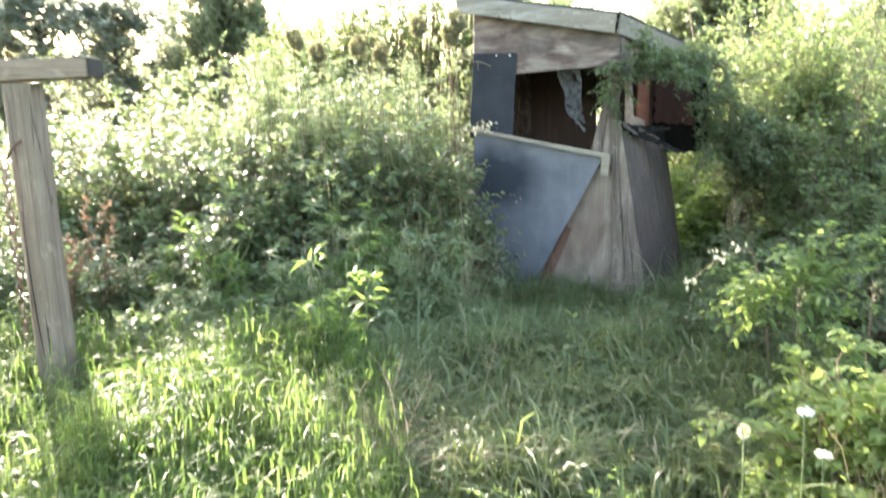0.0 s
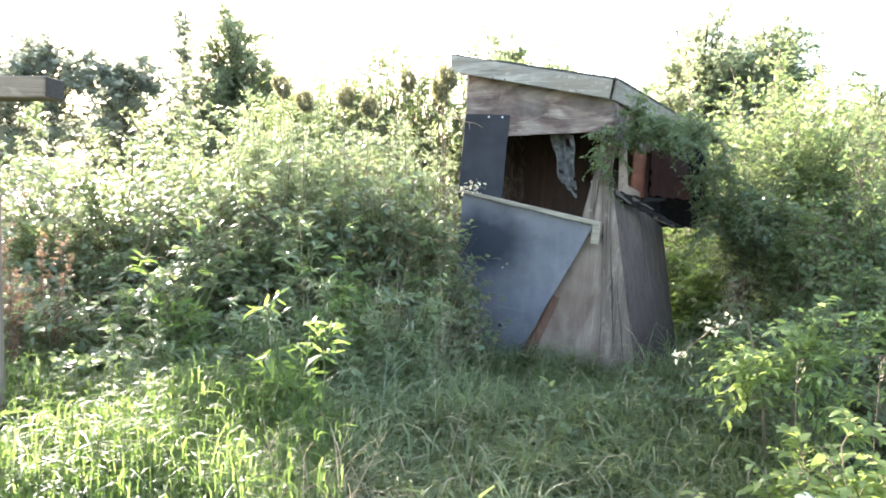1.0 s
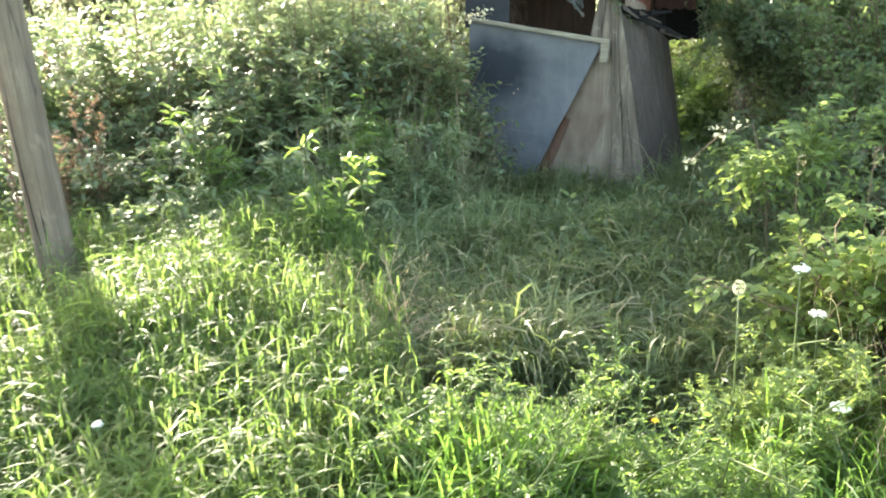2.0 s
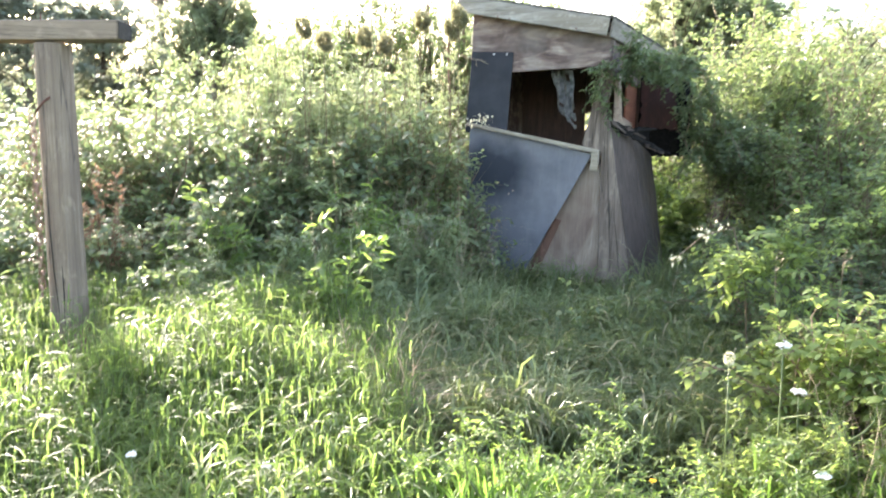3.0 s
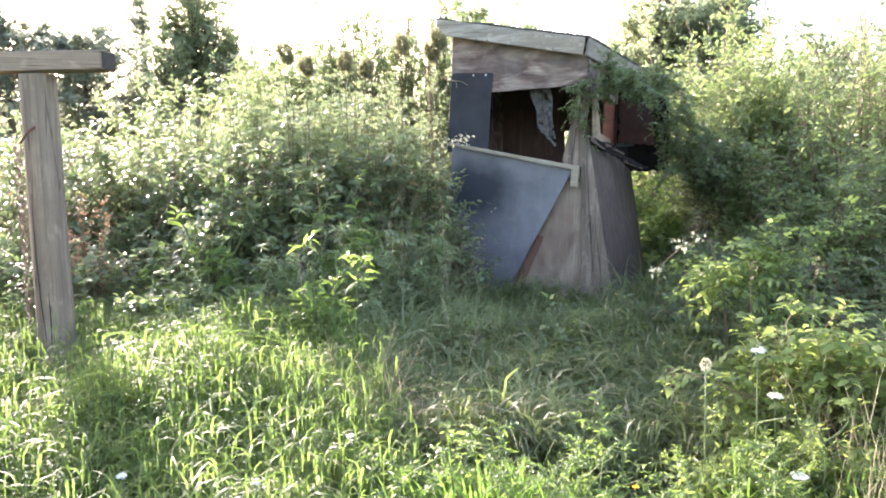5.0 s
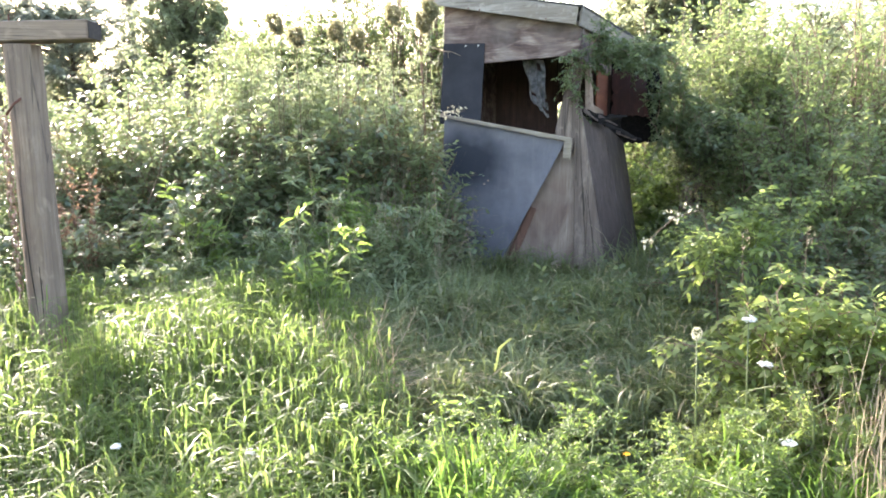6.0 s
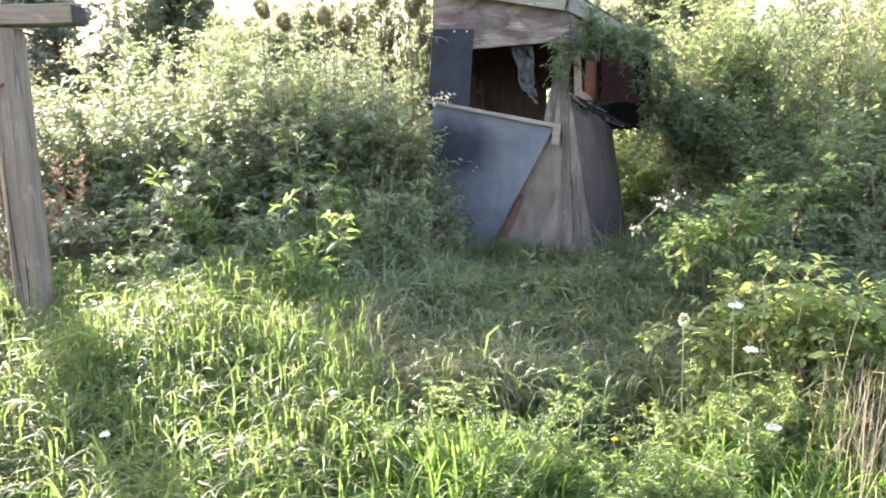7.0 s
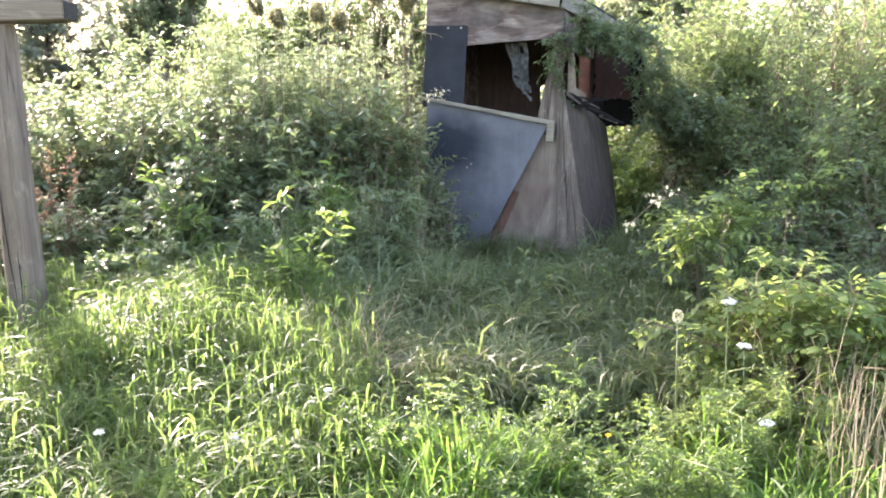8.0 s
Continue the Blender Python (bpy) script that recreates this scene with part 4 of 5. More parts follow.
# vine over the side of the hut
def vine():
    rng = np.random.default_rng(7)
    ob = thing("vine", "dark green vine hanging over the eaves of the hut", "vine", SHED)
    def strands(n, lo, hi, drop, out):
        base = np.stack([rng.uniform(a, b, n) for a, b in zip(lo, hi)], 1)
        end = base + np.stack([rng.uniform(*out, n), rng.uniform(-0.2, 0.05, n), -rng.uniform(*drop, n)], 1)
        return base, end
    groups = [strands(10, (1.24, -0.12, 1.94), (1.46, 0.3, 2.06), (0.0, 0.08), (0.02, 0.2)),       # under the eaves
              strands(6, (1.13, -0.10, 1.68), (1.25, -0.05, 1.98), (0.1, 0.3), (-0.06, 0.03)),      # down the jamb
              strands(34, (1.38, 0.0, 1.95), (1.76, 0.9, 2.09), (0.0, 0.06), (0.0, 0.2)),
              strands(26, (1.62, 0.7, 1.42), (1.90, 1.25, 1.98), (0.1, 0.3), (0.0, 0.16)),
              strands(5, (1.30, -0.12, 2.04), (1.42, 0.0, 2.14), (0.0, 0.06), (-0.02, 0.12)),
              strands(10, (1.85, 0.4, 1.40), (2.1, 1.3, 1.7), (0.1, 0.3), (-0.04, 0.2))]       # shaded mass beside the opening
    base, end = (np.concatenate(v) for v in zip(*groups))
    n = len(base)
    C = shoots(rng, n, base, end, rng.uniform(0.0, 0.1, n), 7, 0.08)
    tw, lv = twigs_and_leaves(rng, C, 9, (0.0, 1.0), (0.06, 0.16), 10, (0.03, 0.052), 0.42)
    part("shoot_tangle", stem_mesh("shoot_tangle", C, np.full((n, 7), 0.004), M_STEM), None, ob, kind="stuff")
    part("twig_tangle", stem_mesh("twig_tangle", tw, np.full((len(tw), 5), 0.0016), M_STEM_GREEN), None, ob, kind="stuff")
    part("foliage", leaf_mesh("foliage", *lv, M_VINE_SHADE), None, ob, kind="stuff")


vine()

# herbs in front
shrub("herb", "tall herb with long bright leaves", "weed", -0.52, 4.58, 0.28, 0.22, 0.98, 300, n=13, per=8, leaves=6, size=(0.085, 0.14), width=0.17, mat=M_HERB, stem=M_STEM_GREEN, low=0.6, reach=(0.05, 0.16), arch=0.1, span=(0.25, 1))
# all but one take the dark leaf colour that stands in for shade
for i, (x, y, h) in enumerate([(-0.95, 5.0, 0.7), (-1.5, 5.3, 1.4), (-1.45, 4.9, 0.62), (-2.5, 4.9, 0.7), (-0.1, 5.4, 0.6)]):
    shrub("herb", "broad-leaved weed with narrow shaded leaves", "weed", x, y, 0.28, 0.25, h, 310 + i, n=12, per=6, leaves=7, size=(0.07, 0.13), width=0.26, mat=M_HERB if i == 1 else M_VINE_SHADE, stem=M_STEM_GREEN, low=0.5, reach=(0.05, 0.16), arch=0.1, group="weeds in the grass", span=(0.25, 1))
for i, (x, y, rx, h) in enumerate([(1.62, 3.4, 0.26, 0.60), (1.90, 3.38, 0.32, 0.70), (2.25, 3.4, 0.34, 0.66), (2.05, 3.05, 0.3, 0.5)]):
    shrub("rose_bush", "low sunlit bush with fresh pinnate leaves", "shrub", x, y, rx, 0.26, h, 330 + i, n=27, per=9, leaves=9, size=(0.042, 0.068), width=0.5, mat=M_ROSE, stem=M_STEM, low=0.55, reach=(0.13, 0.22), span=(0.62, 1.0), droop=0.4, group="low bushes", shell=0.75, loose=0.4)


def pale_spray(points, clumps, seed):
    """An arching twig through the points, with pale leaves in clumps (place, spread, number)."""
    ob = thing("pale_spray", "arching twig with pale withered leaves", "twig", pose(0, 0, 0), "pale sprays")
    part("stem", rod(points, list(np.linspace(0.006, 0.0015, len(points))), 6), M_STEM, ob)
    g = np.random.default_rng(seed)
    P = np.concatenate([np.array(c) + g.normal(0, 1, (n, 3)) * np.array(w) for c, w, n in clumps])
    n = len(P)
    part("foliage", leaf_mesh("foliage", P, g.normal(0, 1, (n, 3)) + [-0.3, -0.3, 0], np.array([0, -0.4, 1.0]) + g.normal(0, 0.5, (n, 3)), g.uniform(0.018, 0.036, n), g.uniform(0.01, 0.018, n), M_PALE_LEAF), None, ob, kind="stuff")


pale_spray([(1.85, 4.6, 0.0), (1.78, 4.57, 0.6), (1.68, 4.55, 0.92), (1.53, 4.58, 0.87), (1.46, 4.62, 0.79), (1.38, 4.66, 0.70)],
           [((1.53, 4.58, 0.88), (0.03, 0.02, 0.02), 24), ((1.40, 4.65, 0.72), (0.028, 0.02, 0.015), 20), ((1.60, 4.56, 0.92), (0.03, 0.02, 0.02), 8)], 350)
pale_spray([(-0.3, 6.6, 0.0), (-0.2, 6.55, 0.9), (0.0, 6.5, 1.42), (0.15, 6.5, 1.53), (0.33, 6.5, 1.54)],
           [((0.27, 6.5, 1.545), (0.055, 0.03, 0.02), 44), ((0.12, 6.5, 1.50), (0.05, 0.03, 0.03), 26), ((0.02, 6.5, 1.43), (0.05, 0.03, 0.04), 18)], 351)


def umbel(x, y, z, r, seed, closed=False):
    ob = thing("wild_carrot", "wild carrot with a closed greenish flower head" if closed else "wild carrot with a flat white flower head", "flower", pose(x, y, 0), "white umbels")
    part("stem", rod([(0.03, 0.02, 0), (0.01, 0, z * 0.6), (0, 0, z - 0.01)], [0.004, 0.003, 0.002], 6), M_STEM_GREEN, ob)
    rg = np.random.default_rng(seed)
    n = 150
    q, d = rg.uniform(0, 2 * np.pi, n), r * rg.uniform(0, 1, n) ** 0.5
    P = np.stack([d * np.cos(q), d * np.sin(q), z + 0.012 - 6 * d * d * 0.3 + rg.normal(0, 0.003, n)], 1)
    D = np.stack([np.cos(q), np.sin(q), rg.uniform(-0.2, 0.3, n)], 1)
    if closed:
        D = unit(rg.normal(0, 1, (n, 3)))
        P = D * r * np.array([0.8, 0.8, 1.1]) + [0, 0, z]
    part("flower_head", leaf_mesh("flower_head", P, D, np.array([0, 0, 1.0]) + rg.normal(0, 0.3, (n, 3)), np.full(n, 0.25 * r + 0.003), np.full(n, 0.22 * r + 0.003), M_PALE_LEAF if closed else M_PETAL), None, ob, kind="stuff")


for i, (x, y, z, r) in enumerate([(1.35, 3.02, 0.66, 0.023), (1.5, 3.19, 0.43, 0.024), (1.13, 2.93, 0.64, 0.018), (1.45, 2.85, 0.25, 0.024), (-0.15, 2.87, 0.37, 0.011), (-0.39, 2.51, 0.36, 0.011), (-0.83, 2.54, 0.36, 0.012)]):
    umbel(x, y, z, r, 400 + i, i == 2)

# ---- grass ----
rg = np.random.default_rng(11)


def lush(x, y):
    """The sunny side of the clearing, with a ragged edge."""
    sunny = (x + rg.normal(0, 0.1, len(x)) < -0.03 - 0.24 * (y - 2.9)) & (y + rg.normal(0, 0.2, len(y)) > 2.1) & (x + rg.normal(0, 0.35, len(x)) > -2.7)
    by_post = (x > -2.45) & (x < -1.45) & (y > 3.0) & (y < 4.25)
    return sunny & ~(by_post & (rg.uniform(0, 1, len(x)) < 0.85))


def shady(x, y):
    return x + rg.normal(0, 0.12, len(x)) > 0.02 - 0.2 * (y - 2.9)


grass("tall_grass", "lush tall grass bent over in the sun", scatter(rg, 12000, -4.6, 0.4, 1.6, 4.9, 0.5, lush), (0.22, 0.46), (0.2, 1.0), (0.005, 0.0095), M_GRASS, 12, smooth=True, hook=3.2, uneven=0.4, rise=(2.2, 3.1))
grass("low_grass", "low dull grass in front of the tall stand", scatter(rg, 15000, -5.2, 0.25, 1.2, 3.0, 0.7, lambda x, y: (x + rg.normal(0, 0.4, len(x)) > -4.4) & (y + rg.normal(0, 0.2, len(y)) > 1.6)), (0.08, 0.2), (0.3, 1.1), (0.004, 0.008), M_GRASS, 22)


def culm_grass(name, label, roots, height, per, length, width, mat, seed, smooth=False, hook=2.2, uneven=1.0, rise=None):
    """Grass with upright culms and several drooping leaf blades on each."""
    g = np.random.default_rng(seed)
    h = g.uniform(height[0], height[1], len(roots)) * np.clip(1 + 0.6 * uneven * np.array([noise.noise(Vector((1.6 * p[0], 1.6 * p[1], seed))) for p in roots]), 0.5, 1.25)
    if rise:
        h *= np.interp(roots[:, 1], rise, (0.62, 1.0))
    P = np.repeat(roots, per, 0)
    f = g.uniform(0.15, 0.95, len(P))
    lift = np.repeat(h, per) * f
    P = P + np.stack([g.normal(0, 0.015, len(P)), g.normal(0, 0.015, len(P)), lift], 1)
    culms = shoots(g, len(roots), roots, roots + np.stack([g.normal(0, 0.05, len(roots)), g.normal(0, 0.05, len(roots)), h], 1), np.zeros(len(roots)), 3, 0.02)
    tagged(new("grass_culms", stem_mesh("grass_culms", culms, np.full(culms.shape[:2], 0.0016), M_STEM_GREEN)), "upright green culms of the grass", "grass", "", "stuff")
    grass(name, label, P, length, (0.7, 1.75), width, mat, seed + 1, smooth=smooth, hook=hook, uneven=uneven)


culm_grass("drooping_grass", "stand of lush sunlit grass with drooping blades", scatter(rg, 12800, -3.3, 0.3, 1.8, 4.8, 0.35, lush), (0.26, 0.52), 7, (0.13, 0.23), (0.005, 0.009), M_GRASS, 19, smooth=True, hook=2.8, uneven=0.35, rise=(2.2, 3.1))
culm_grass("drooping_grass", "shaded stand of fine drooping grass", scatter(rg, 6800, -0.7, 2.0, 3.3, 6.4, 0.5, shady), (0.12, 0.28), 5, (0.14, 0.28), (0.006, 0.012), M_GRASS_SHADE, 23)
grass("fine_grass", "fine shaded meadow grass with dry blades", scatter(rg, 30000, -0.9, 2.4, 3.45, 6.9, 0.75, shady), (0.2, 0.4), (0.5, 1.5), (0.004, 0.009), M_GRASS_SHADE, 13, hook=2.6)
grass("fine_grass", "low shaded grass before the tall stand", scatter(rg, 14000, -0.3, 1.7, 2.6, 3.6, 0.6, shady), (0.09, 0.2), (0.35, 1.1), (0.003, 0.007), M_GRASS_SHADE, 24)
grass("reed_grass", "tall pale grass arching below the brambles", scatter(rg, 5000, -1.4, 0.3, 4.75, 5.9, 0.8), (0.38, 0.75), (0.5, 1.5), (0.003, 0.008), M_REED, 29, smooth=True, hook=2.5)
grass("bright_grass", "upright fresh green blades in the sun", scatter(rg, 12000, 0.15, 1.35, 1.9, 2.9, 0.6), (0.2, 0.42), (0.2, 1.0), (0.006, 0.014), M_FRESH, 25, smooth=True)
grass("bright_grass", "bright grass among dry stalks", scatter(rg, 8000, 1.2, 2.9, 2.0, 2.9, 0.8), (0.16, 0.32), (0.3, 1.1), (0.004, 0.010), M_FRESH, 26)
grass("bright_grass", "short bright grass in the sun", scatter(rg, 30000, -0.1, 4.4, 1.2, 3.5, 0.7, lambda x, y: (y + rg.normal(0, 0.2, len(y)) < 2.85) & (x + rg.normal(0, 0.4, len(x)) < 3.3) & (y + rg.normal(0, 0.25, len(y)) > 1.6)), (0.10, 0.24), (0.2, 0.9), (0.005, 0.012), M_FRESH, 14)
grass("rough_grass", "rough grass under the brambles", scatter(rg, 13000, -6, 0.1, 4.9, 9.5, 0.5), (0.3, 0.6), (0.4, 1.1), (0.004, 0.008), M_GRASS_SHADE, 15, simple=True)
grass("rough_grass", "rough grass under the thicket", scatter(rg, 10000, 1.4, 7.0, 3.8, 10, 0.5), (0.25, 0.5), (0.3, 1.0), (0.004, 0.008), M_GRASS_SHADE, 16, simple=True)
grass("near_grass", "trodden grass", scatter(rg, 52000, -7, 8, -5, 2.4, 0.3, lambda x, y: y + rg.normal(0, 0.3, len(y)) < 1.85), (0.1, 0.25), (0.4, 1.2), (0.012, 0.022), M_GRASS, 17, simple=True)
grass("side_grass", "rough grass beside the clearing", scatter(rg, 13000, 2.2, 9.0, 1.3, 5.6, 0.5), (0.15, 0.36), (0.3, 1.0), (0.005, 0.010), M_GRASS_SHADE, 27, simple=True)
grass("side_grass", "rough grass beyond the post", scatter(rg, 11000, -9.0, -4.0, 1.3, 7.0, 0.5), (0.15, 0.36), (0.3, 1.0), (0.005, 0.010), M_GRASS_SHADE, 28, simple=True)
grass("field_grass", "open field grass", scatter(rg, 9000, -30, 30, 10, 30, 0.6), (0.4, 0.9), (0.3, 0.9), (0.012, 0.03), M_GRASS_SHADE, 20, simple=True)
grass("dry_grass", "dry straw-coloured stalks", scatter(rg, 1300, 1.55, 2.9, 2.4, 3.3, 0.6), (0.25, 0.6), (0.0, 0.6), (0.002, 0.0045), M_STRAW, 18)
grass("dry_grass", "pale dry stalks in the sun", scatter(rg, 380, 1.4, 2.3, 2.25, 2.9, 0.6), (0.28, 0.5), (0.0, 0.6), (0.002, 0.0045), M_STRAW, 32)
grass("dry_grass", "brown dry stalks under the brambles", scatter(rg, 1100, -1.5, 0.15, 5.55, 6.15, 0.5), (0.6, 1.2), (0.1, 0.9), (0.002, 0.005), M_STRAW, 21)
for i, (x, y, h) in enumerate([(-0.7, 4.75, 0.7), (-0.1, 4.5, 0.5), (0.35, 4.1, 0.45), (0.5, 6.35, 0.4), (1.75, 6.1, 0.55), (1.95, 6.6, 0.6), (1.45, 5.9, 0.45),
                               (0.6, 3.9, 0.4), (-0.3, 3.55, 0.5), (-0.55, 3.6, 0.5),
                               (-0.2, 5.1, 0.5), (0.05, 5.3, 0.5), (0.3, 5.0, 0.55), (0.75, 5.2, 0.5), (0.45, 6.15, 0.6), (0.75, 6.1, 0.55), (1.05, 6.0, 0.6), (1.3, 5.9, 0.55), (1.6, 5.95, 0.65), (1.85, 5.8, 0.7), (0.2, 6.1, 0.65)]):
    q = np.random.default_rng(60 + i).normal(0, 0.11, (480 if -0.65 < x < -0.25 and 3.2 < y < 4.2 else 240, 2))
    grass("grass_tuft", "tuft of long arching grass", np.stack([x + q[:, 0], y + q[:, 1], 0 * q[:, 0]], 1), (0.5 * h, 1.1 * h), (0.35, 0.95), (0.004, 0.0085) if y < 4.45 else (0.003, 0.007), M_GRASS if y < 4.45 and (x < -0.1 or y < 2.85) else M_REED if y < 5.6 else M_GRASS_SHADE, 70 + i, smooth=True, hook=2.9)

grass("dry_grass", "yellowed seeding grass at the edge of the lush stand", scatter(rg, 170, -0.45, -0.05, 3.4, 3.95, 0.5), (0.4, 0.6), (0.3, 1.1), (0.002, 0.005), M_STRAW, 31, smooth=True, hook=2.6)
# thin brown stems standing through the brambles
dr = np.random.default_rng(33)
root = scatter(dr, 80, -1.7, 0.05, 5.9, 6.7, 0.4)
tip = root + np.stack([dr.normal(0, 0.12, len(root)), dr.normal(-0.05, 0.1, len(root)), dr.uniform(1.1, 2.3, len(root))], 1)
stalks = shoots(dr, len(root), root, tip, dr.uniform(0, 0.3, len(root)), 7, 0.06)
tagged(new("dry_stems", stem_mesh("dry_stems", stalks, np.linspace(0.003, 0.001, 7)[None] * np.ones((len(root), 1)), M_STEM, 4)), "thin dry brown stems standing through the brambles", "stems", "", "stuff")

bare = thing("bare_twig", "thin bare twig across the black sheet", "twig", SHED)
part("stem", rod([(-0.10, -0.05, 2.10), (0.02, -0.05, 2.06), (0.10, -0.06, 2.05), (0.17, -0.06, 2.015)], [0.004, 0.003, 0.0025, 0.0015], 6), M_STRAW, bare)
part("side_shoot", rod([(0.05, -0.055, 2.055), (0.06, -0.06, 2.0)], [0.002, 0.0015], 6), M_STRAW, bare)

# small broad-leaved weeds standing in the grass
wr = random.Random(8)
spots = [(-1.66, 4.4, 0.74), (-1.45, 4.5, 0.62), (-1.25, 4.45, 0.5), (-2.3, 3.9, 0.4), (0.1, 2.6, 0.36), (0.42, 2.65, 0.38), (0.68, 2.7, 0.38), (0.9, 2.6, 0.34), (0.3, 2.35, 0.3), (0.6, 2.4, 0.3), (1.15, 2.6, 0.34), (1.3, 3.0, 0.42), (1.5, 3.12, 0.44), (1.4, 2.85, 0.36), (1.62, 2.95, 0.36), (0.2, 2.75, 0.38), (0.48, 2.85, 0.36), (0.25, 2.2, 0.26), (0.75, 4.6, 0.4), (1.2, 5.0, 0.45), (0.2, 5.2, 0.45)]
spots += [(wr.uniform(-2.6, 0.4), wr.uniform(3.0, 5.0), wr.uniform(0.22, 0.4)) for _ in range(15)]
spots = [p for p in spots if not (p[0] > -0.35 and 2.95 < p[1] < 4.4 and p[0] < 1.2)]
for i, (x, y, h) in enumerate(spots):
    fine = i in range(4, 18)
    shrub("weed", "feathery bright weed in the grass" if fine else "small broad-leaved weed in the grass", "weed", x, y, 0.2, 0.18, h, 600 + i, n=26 if fine else 12, per=11 if fine else 9, leaves=14 if fine else 6,
          size=(0.02, 0.036) if fine else (0.035, 0.07), width=0.2 if fine else 0.42, mat=M_HERB if y < 4.4 and (x < -0.3 or y < 2.9) else M_ROSE if y < 4.0 else M_VINE_SHADE, stem=M_STEM_GREEN, reach=(0.05, 0.13), low=0.3, arch=0.15, group="weeds in the grass")


def dead_stalk(x, y, z, lean, seed):
    ob = thing("dead_stalk", "dry pale stalk with a withered drooping tip", "weed", pose(x, y, 0), "dry stalks")
    part("stalk", rod([(0, 0, 0), (lean * 0.5, 0.02, z * 0.55), (lean, 0, z * 0.97), (lean + 0.015, 0, z), (lean + 0.035, 0, z - 0.03)], [0.0022, 0.0016, 0.0013, 0.001, 0.0008], 5), M_STEM, ob)
    g = np.random.default_rng(seed)
    P = np.stack([lean + g.uniform(-0.01, 0.03, 14), g.uniform(-0.02, 0.02, 14), z - g.uniform(0, 0.09, 14)], 1)
    part("withered_leaf", leaf_mesh("withered_leaf", P, g.normal(0, 0.5, (14, 3)) + [0, 0, -1], g.normal(0, 1, (14, 3)), np.full(14, 0.014), np.full(14, 0.004), M_STRAW), None, ob, kind="stuff")


for i, (x, y, z, l) in enumerate([(1.97, 3.85, 0.92, -0.02), (1.70, 3.85, 0.90, -0.06), (2.05, 3.15, 0.8, 0.02), (2.15, 3.2, 0.85, 0.02), (2.22, 3.2, 0.86, -0.05), (0.2, 6.0, 0.74, 0.2), (-0.25, 6.6, 2.68, 0.05)]):
    dead_stalk(x, y, z, l, 700 + i)

def panicle(x, y, z, lean, seed):
    """A seeding grass stalk with short spreading side branches near its tip."""
    g = random.Random(seed)
    ob = thing("seeding_grass", "pale seeding grass stalk with spreading branches", "grass", pose(x, y, 0), "seeding grasses")
    part("stalk", rod([(0, 0, 0), (lean * 0.35, 0, z * 0.5), (lean, 0, z)], [0.0024, 0.0018, 0.001], 5), M_STRAW, ob)
    for k in range(9):
        f = 0.62 + 0.04 * k
        a = Vector((lean * (0.35 + 0.65 * (f - 0.5) / 0.5), 0, z * f))
        d = Vector((g.uniform(-0.3, 0.9) * (1 if k % 2 else -0.6), g.uniform(-0.4, 0.4), 0.55)) * (0.10 - 0.008 * k)
        part("branch", rod([a, a + d * 0.6, a + d], [0.001, 0.0011, 0.0018], 5), M_STRAW, ob)


for i, (x, y, z, l) in enumerate([(0.18, 5.75, 0.80, 0.22), (0.42, 5.6, 0.62, -0.08), (-0.35, 5.35, 0.95, 0.1), (0.85, 5.2, 0.5, 0.1), (1.55, 5.3, 0.66, 0.06), (-0.75, 4.9, 0.95, -0.06), (0.25, 4.3, 0.5, 0.1), (-0.2, 3.75, 0.62, 0.14), (-0.28, 3.6, 0.6, -0.1), (-0.12, 3.68, 0.56, 0.2)]):
    panicle(x, y, z, l, 740 + i)

# bent dead stem beside the roof, and a small yellow flower
bent = thing("dead_sapling", "bent bare sapling rising beside the hut roof", "sapling", pose(0, 7.3, 0))
part("stem", rod([(-0.05, 0, 0), (-0.03, 0, 1.2), (-0.08, 0, 2.2), (-0.02, 0, 2.55), (0.09, 0, 2.86)], [0.014, 0.012, 0.010, 0.009, 0.005], 7), M_STEM, bent)
part("side_shoot", rod([(-0.08, 0, 2.1), (-0.16, -0.02, 2.4), (-0.24, 0, 2.62)], [0.006, 0.004, 0.003], 6), M_STEM, bent)
yf = thing("hawkweed", "small yellow flower in the short grass", "flower", pose(0.87, 2.83, 0))
part("stem", rod([(0.01, 0, 0), (0, 0, 0.22)], [0.003, 0.002], 6), M_STEM_GREEN, yf)
g = np.random.default_rng(5)
q = g.uniform(0, 2 * np.pi, 40)
part("flower_head", leaf_mesh("flower_head", np.stack([0 * q, 0 * q, 0.22 + 0 * q], 1), np.stack([np.cos(q), np.sin(q), g.uniform(0, 0.6, 40)], 1), np.array([0, 0, 1.0]) + g.normal(0, 0.2, (40, 3)), np.full(40, 0.014), np.full(40, 0.006), M_YELLOW), None, yf, kind="stuff")

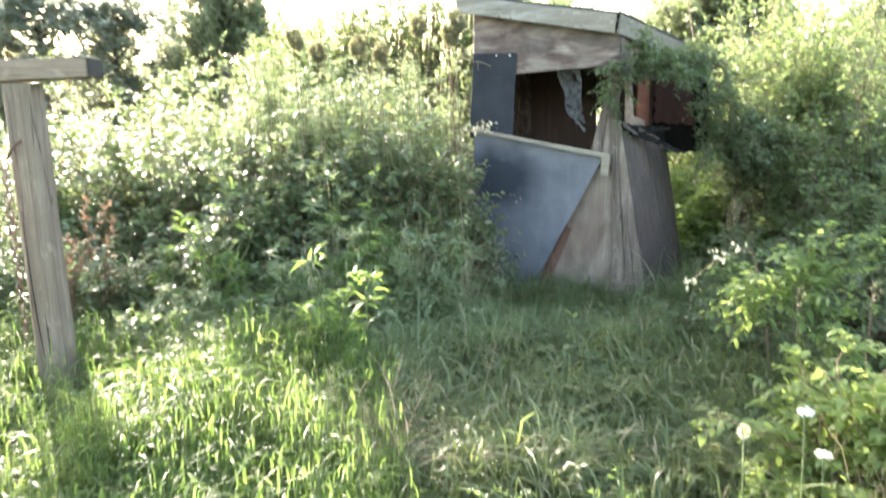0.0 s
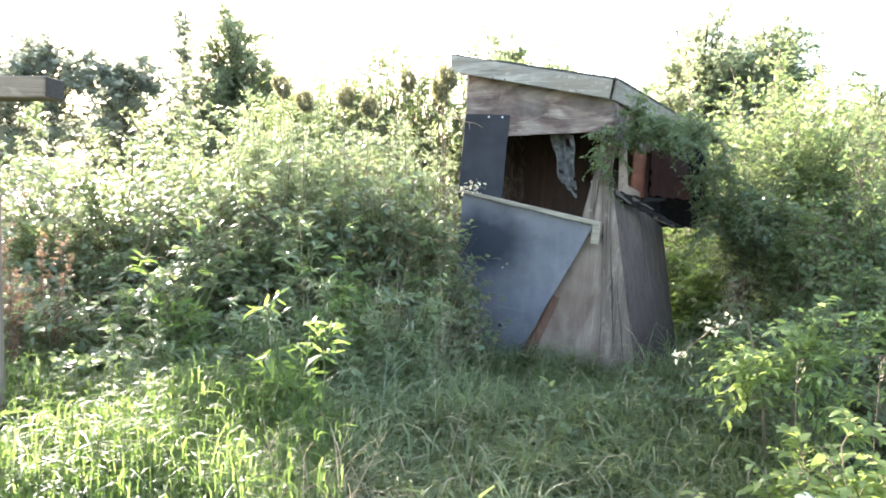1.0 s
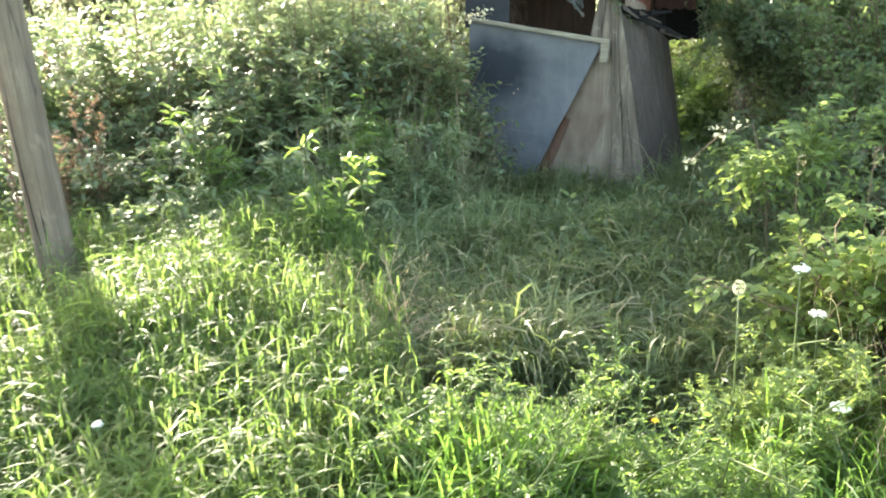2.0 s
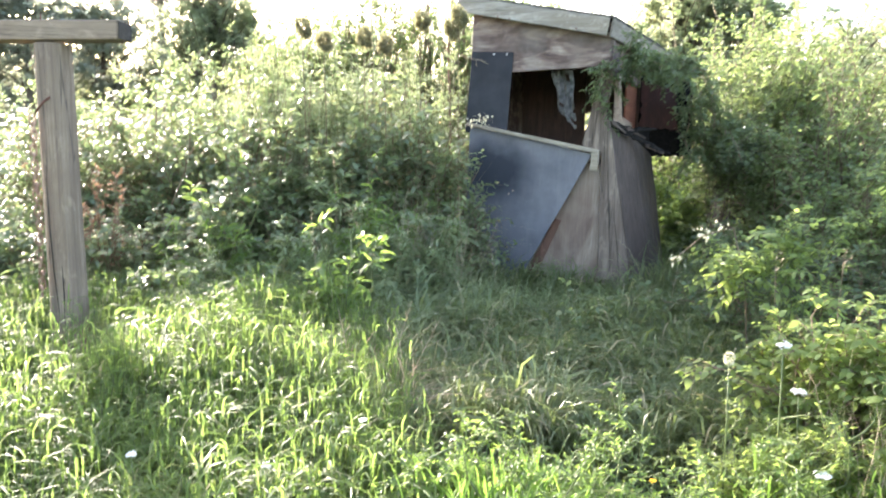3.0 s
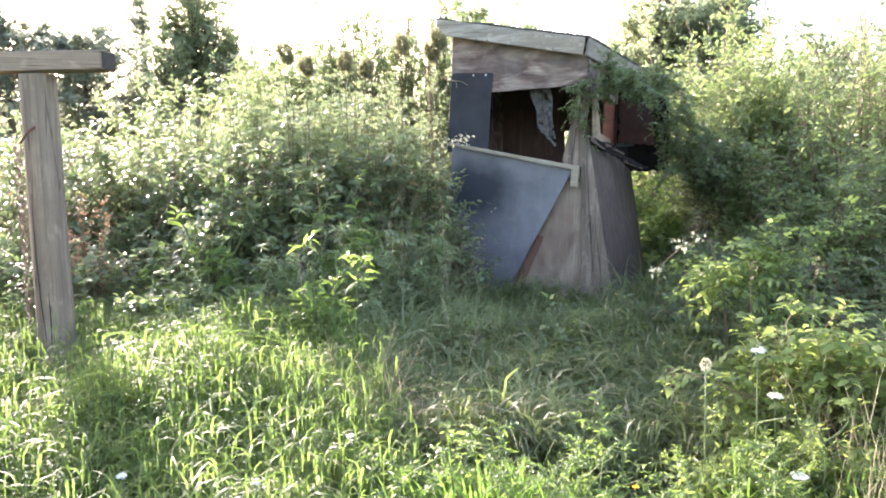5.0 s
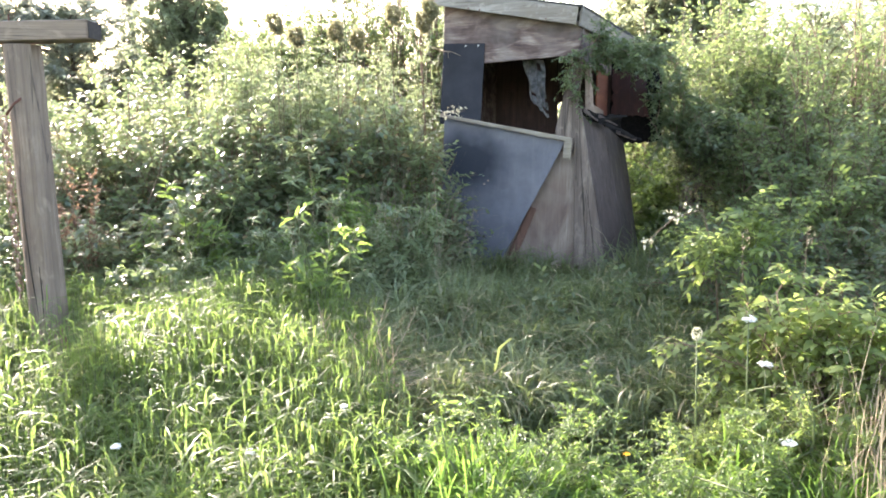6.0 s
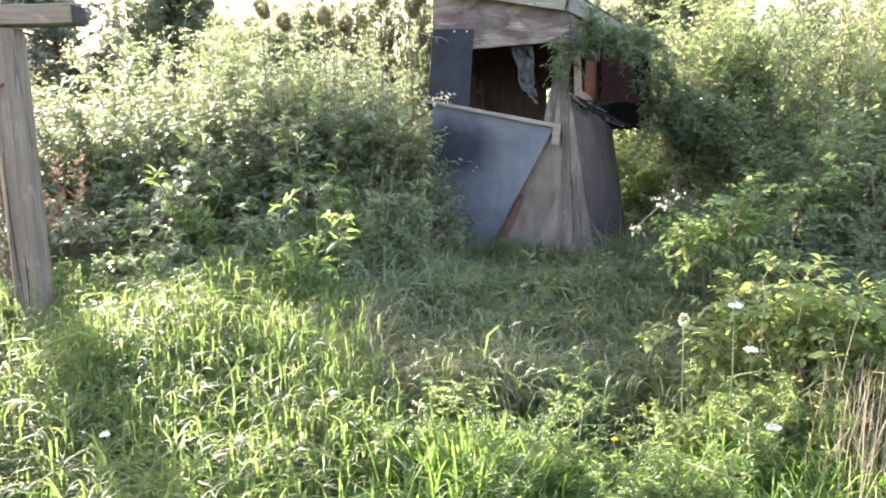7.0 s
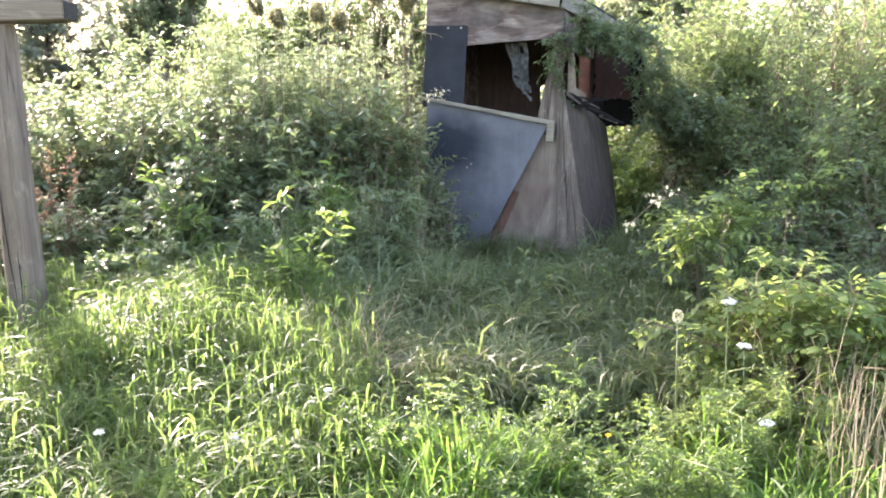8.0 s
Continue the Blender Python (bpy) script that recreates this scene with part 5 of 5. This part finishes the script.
# ---- trees behind ----
def tree(name, label, x, y, h, spread, seed, mat, n=70, size=(0.12, 0.2), low=0.35, leaves=10, per=12, round_crown=False):
    rng = np.random.default_rng(seed)
    ob = thing(name, label, "tree", pose(x, y, 0), "trees behind the brambles")
    part("trunk", rod([(0, 0, -0.1), (0.1 * math.sin(seed), 0.05, h * 0.35), (0.18 * math.sin(seed + 1), 0, h * 0.6), (0.1, 0, h * (0.8 if round_crown else 0.97))], [0.035 * h ** 0.8, 0.026 * h ** 0.8, 0.015 * h ** 0.8, 0.01], 8), M_BARK, ob)
    f = rng.uniform(low, 0.97, n)
    az = rng.uniform(0, 2 * np.pi, n)
    if round_crown:
        v = rng.normal(0, 1, (n, 3))
        v /= (np.abs(v) ** 2.6).sum(1, keepdims=True) ** (1 / 2.6)
        lump = 1 + 0.22 * np.sin(3.1 * v[:, 0] + seed) * np.cos(2.7 * v[:, 2] + 2 * seed) + 0.15 * np.sin(6 * v[:, 2] + 5 * v[:, 0] + seed)
        mid, half = h * (1 + low) / 2, h * (1 - low) / 2
        end = v * np.array([spread, spread, half]) * (lump * rng.uniform(0.2, 1.0, n) ** 0.4)[:, None] + [0, 0, mid]
        base = np.stack([np.zeros(n), np.zeros(n), np.clip(end[:, 2] - rng.uniform(0.4, 1.2, n) * 0.5 * h * (1 - low), 0.15 * h, 0.85 * h)], 1)
        prof = np.full(n, 0.3)
    else:
        base = np.stack([0.1 * np.sin(az), np.zeros(n), h * f * 0.9], 1)
        prof = spread * np.sin(np.pi * np.clip((f - low) / (1.02 - low), 0.05, 1)) ** 0.6 * rng.uniform(0.35, 1.0, n)
        end = base + np.stack([prof * np.cos(az), prof * np.sin(az), prof * rng.uniform(0.1, 0.7, n) + 0.1], 1)
    C = shoots(rng, n, base, end, 0.12 * prof, 6, 0.3)
    tw, lv = twigs_and_leaves(rng, C, per, (0.4, 1.0), (0.25, 0.7), leaves, size, 0.55)
    part("branchwork", stem_mesh("branchwork", C, np.linspace(0.03, 0.008, 6)[None] * np.ones((n, 1)), M_BARK, 4), None, ob, kind="stuff")
    part("crown", leaf_mesh("crown", *lv, mat, far=True), None, ob, kind="stuff")


CE, TR = "dark evergreen tree behind the brambles", "broad-leaved tree against the bright sky"
for i, (x, y, h, sp) in enumerate([(-17.5, 26, 6.9, 2.6), (-15.2, 25, 6.6, 2.4), (-13.2, 26, 6.3, 2.3), (-20.5, 27, 7.5, 3)]):
    tree("evergreen_tree", CE, x, y, h, sp, 500 + i, M_CEDAR, 85, (0.14, 0.26), 0.08)
tree("snag_tree", "thin dead tree wrapped in ivy", -12.3, 28.6, 9.4, 0.3, 510, M_CEDAR, 130, (0.08, 0.14), 0.2)
for i, (x, y, h, sp) in enumerate([(-8.75, 25, 7.75, 1.5), (-9.7, 25.6, 6.2, 1.1), (-7.7, 25.4, 6.1, 0.85), (0.45, 20, 5.5, 0.9), (1.6, 20.5, 5.35, 1.2), (6.4, 24, 7.4, 2.0), (8.4, 24.5, 7.7, 1.9), (11.6, 24, 6.0, 2.0), (14.5, 25, 6.4, 2.2), (5.2, 25, 5.7, 1.6), (6.7, 24.5, 5.3, 1.5), (-4.5, 26, 4.3, 2.0), (1.0, 27, 4.4, 2.0), (-11.3, 27.5, 4.8, 1.7), (-6.7, 26, 4.5, 1.8), (-13.8, 28, 5.4, 2.0)]):
    tree("leafy_tree", TR, x, y, h, sp, 520 + i, M_TREE, int(80 * sp) if h > 6.7 else 90, (0.09, 0.16) if h > 5.6 else (0.15, 0.25), low=0.52 if h > 7 else 0.3, leaves=14 if h > 5.6 else 9, per=12 if h > 5.6 else 8, round_crown=True)

# far woods all round
rg = np.random.default_rng(77)
n = 26000
az = rg.uniform(0, 2 * np.pi, n)
rad = rg.uniform(58, 75, n)
top = 6.0 + 1.6 * np.sin(5 * az) + 1.2 * np.sin(13 * az + 1) + 0.6 * np.sin(31 * az)
P = np.stack([rad * np.sin(az), rad * np.cos(az), top * rg.uniform(0, 1, n) ** 0.8], 1)
far = leaf_mesh("far_woods", P, rg.normal(0, 1, (n, 3)), rg.normal(0, 1, (n, 3)) + [0, 0, 0.5], rg.uniform(0.8, 1.6, n), rg.uniform(0.5, 1.0, n), M_TREE, far=True)
tagged(new("far_woods", far), "distant belt of green woods", "woods", "", "stuff")
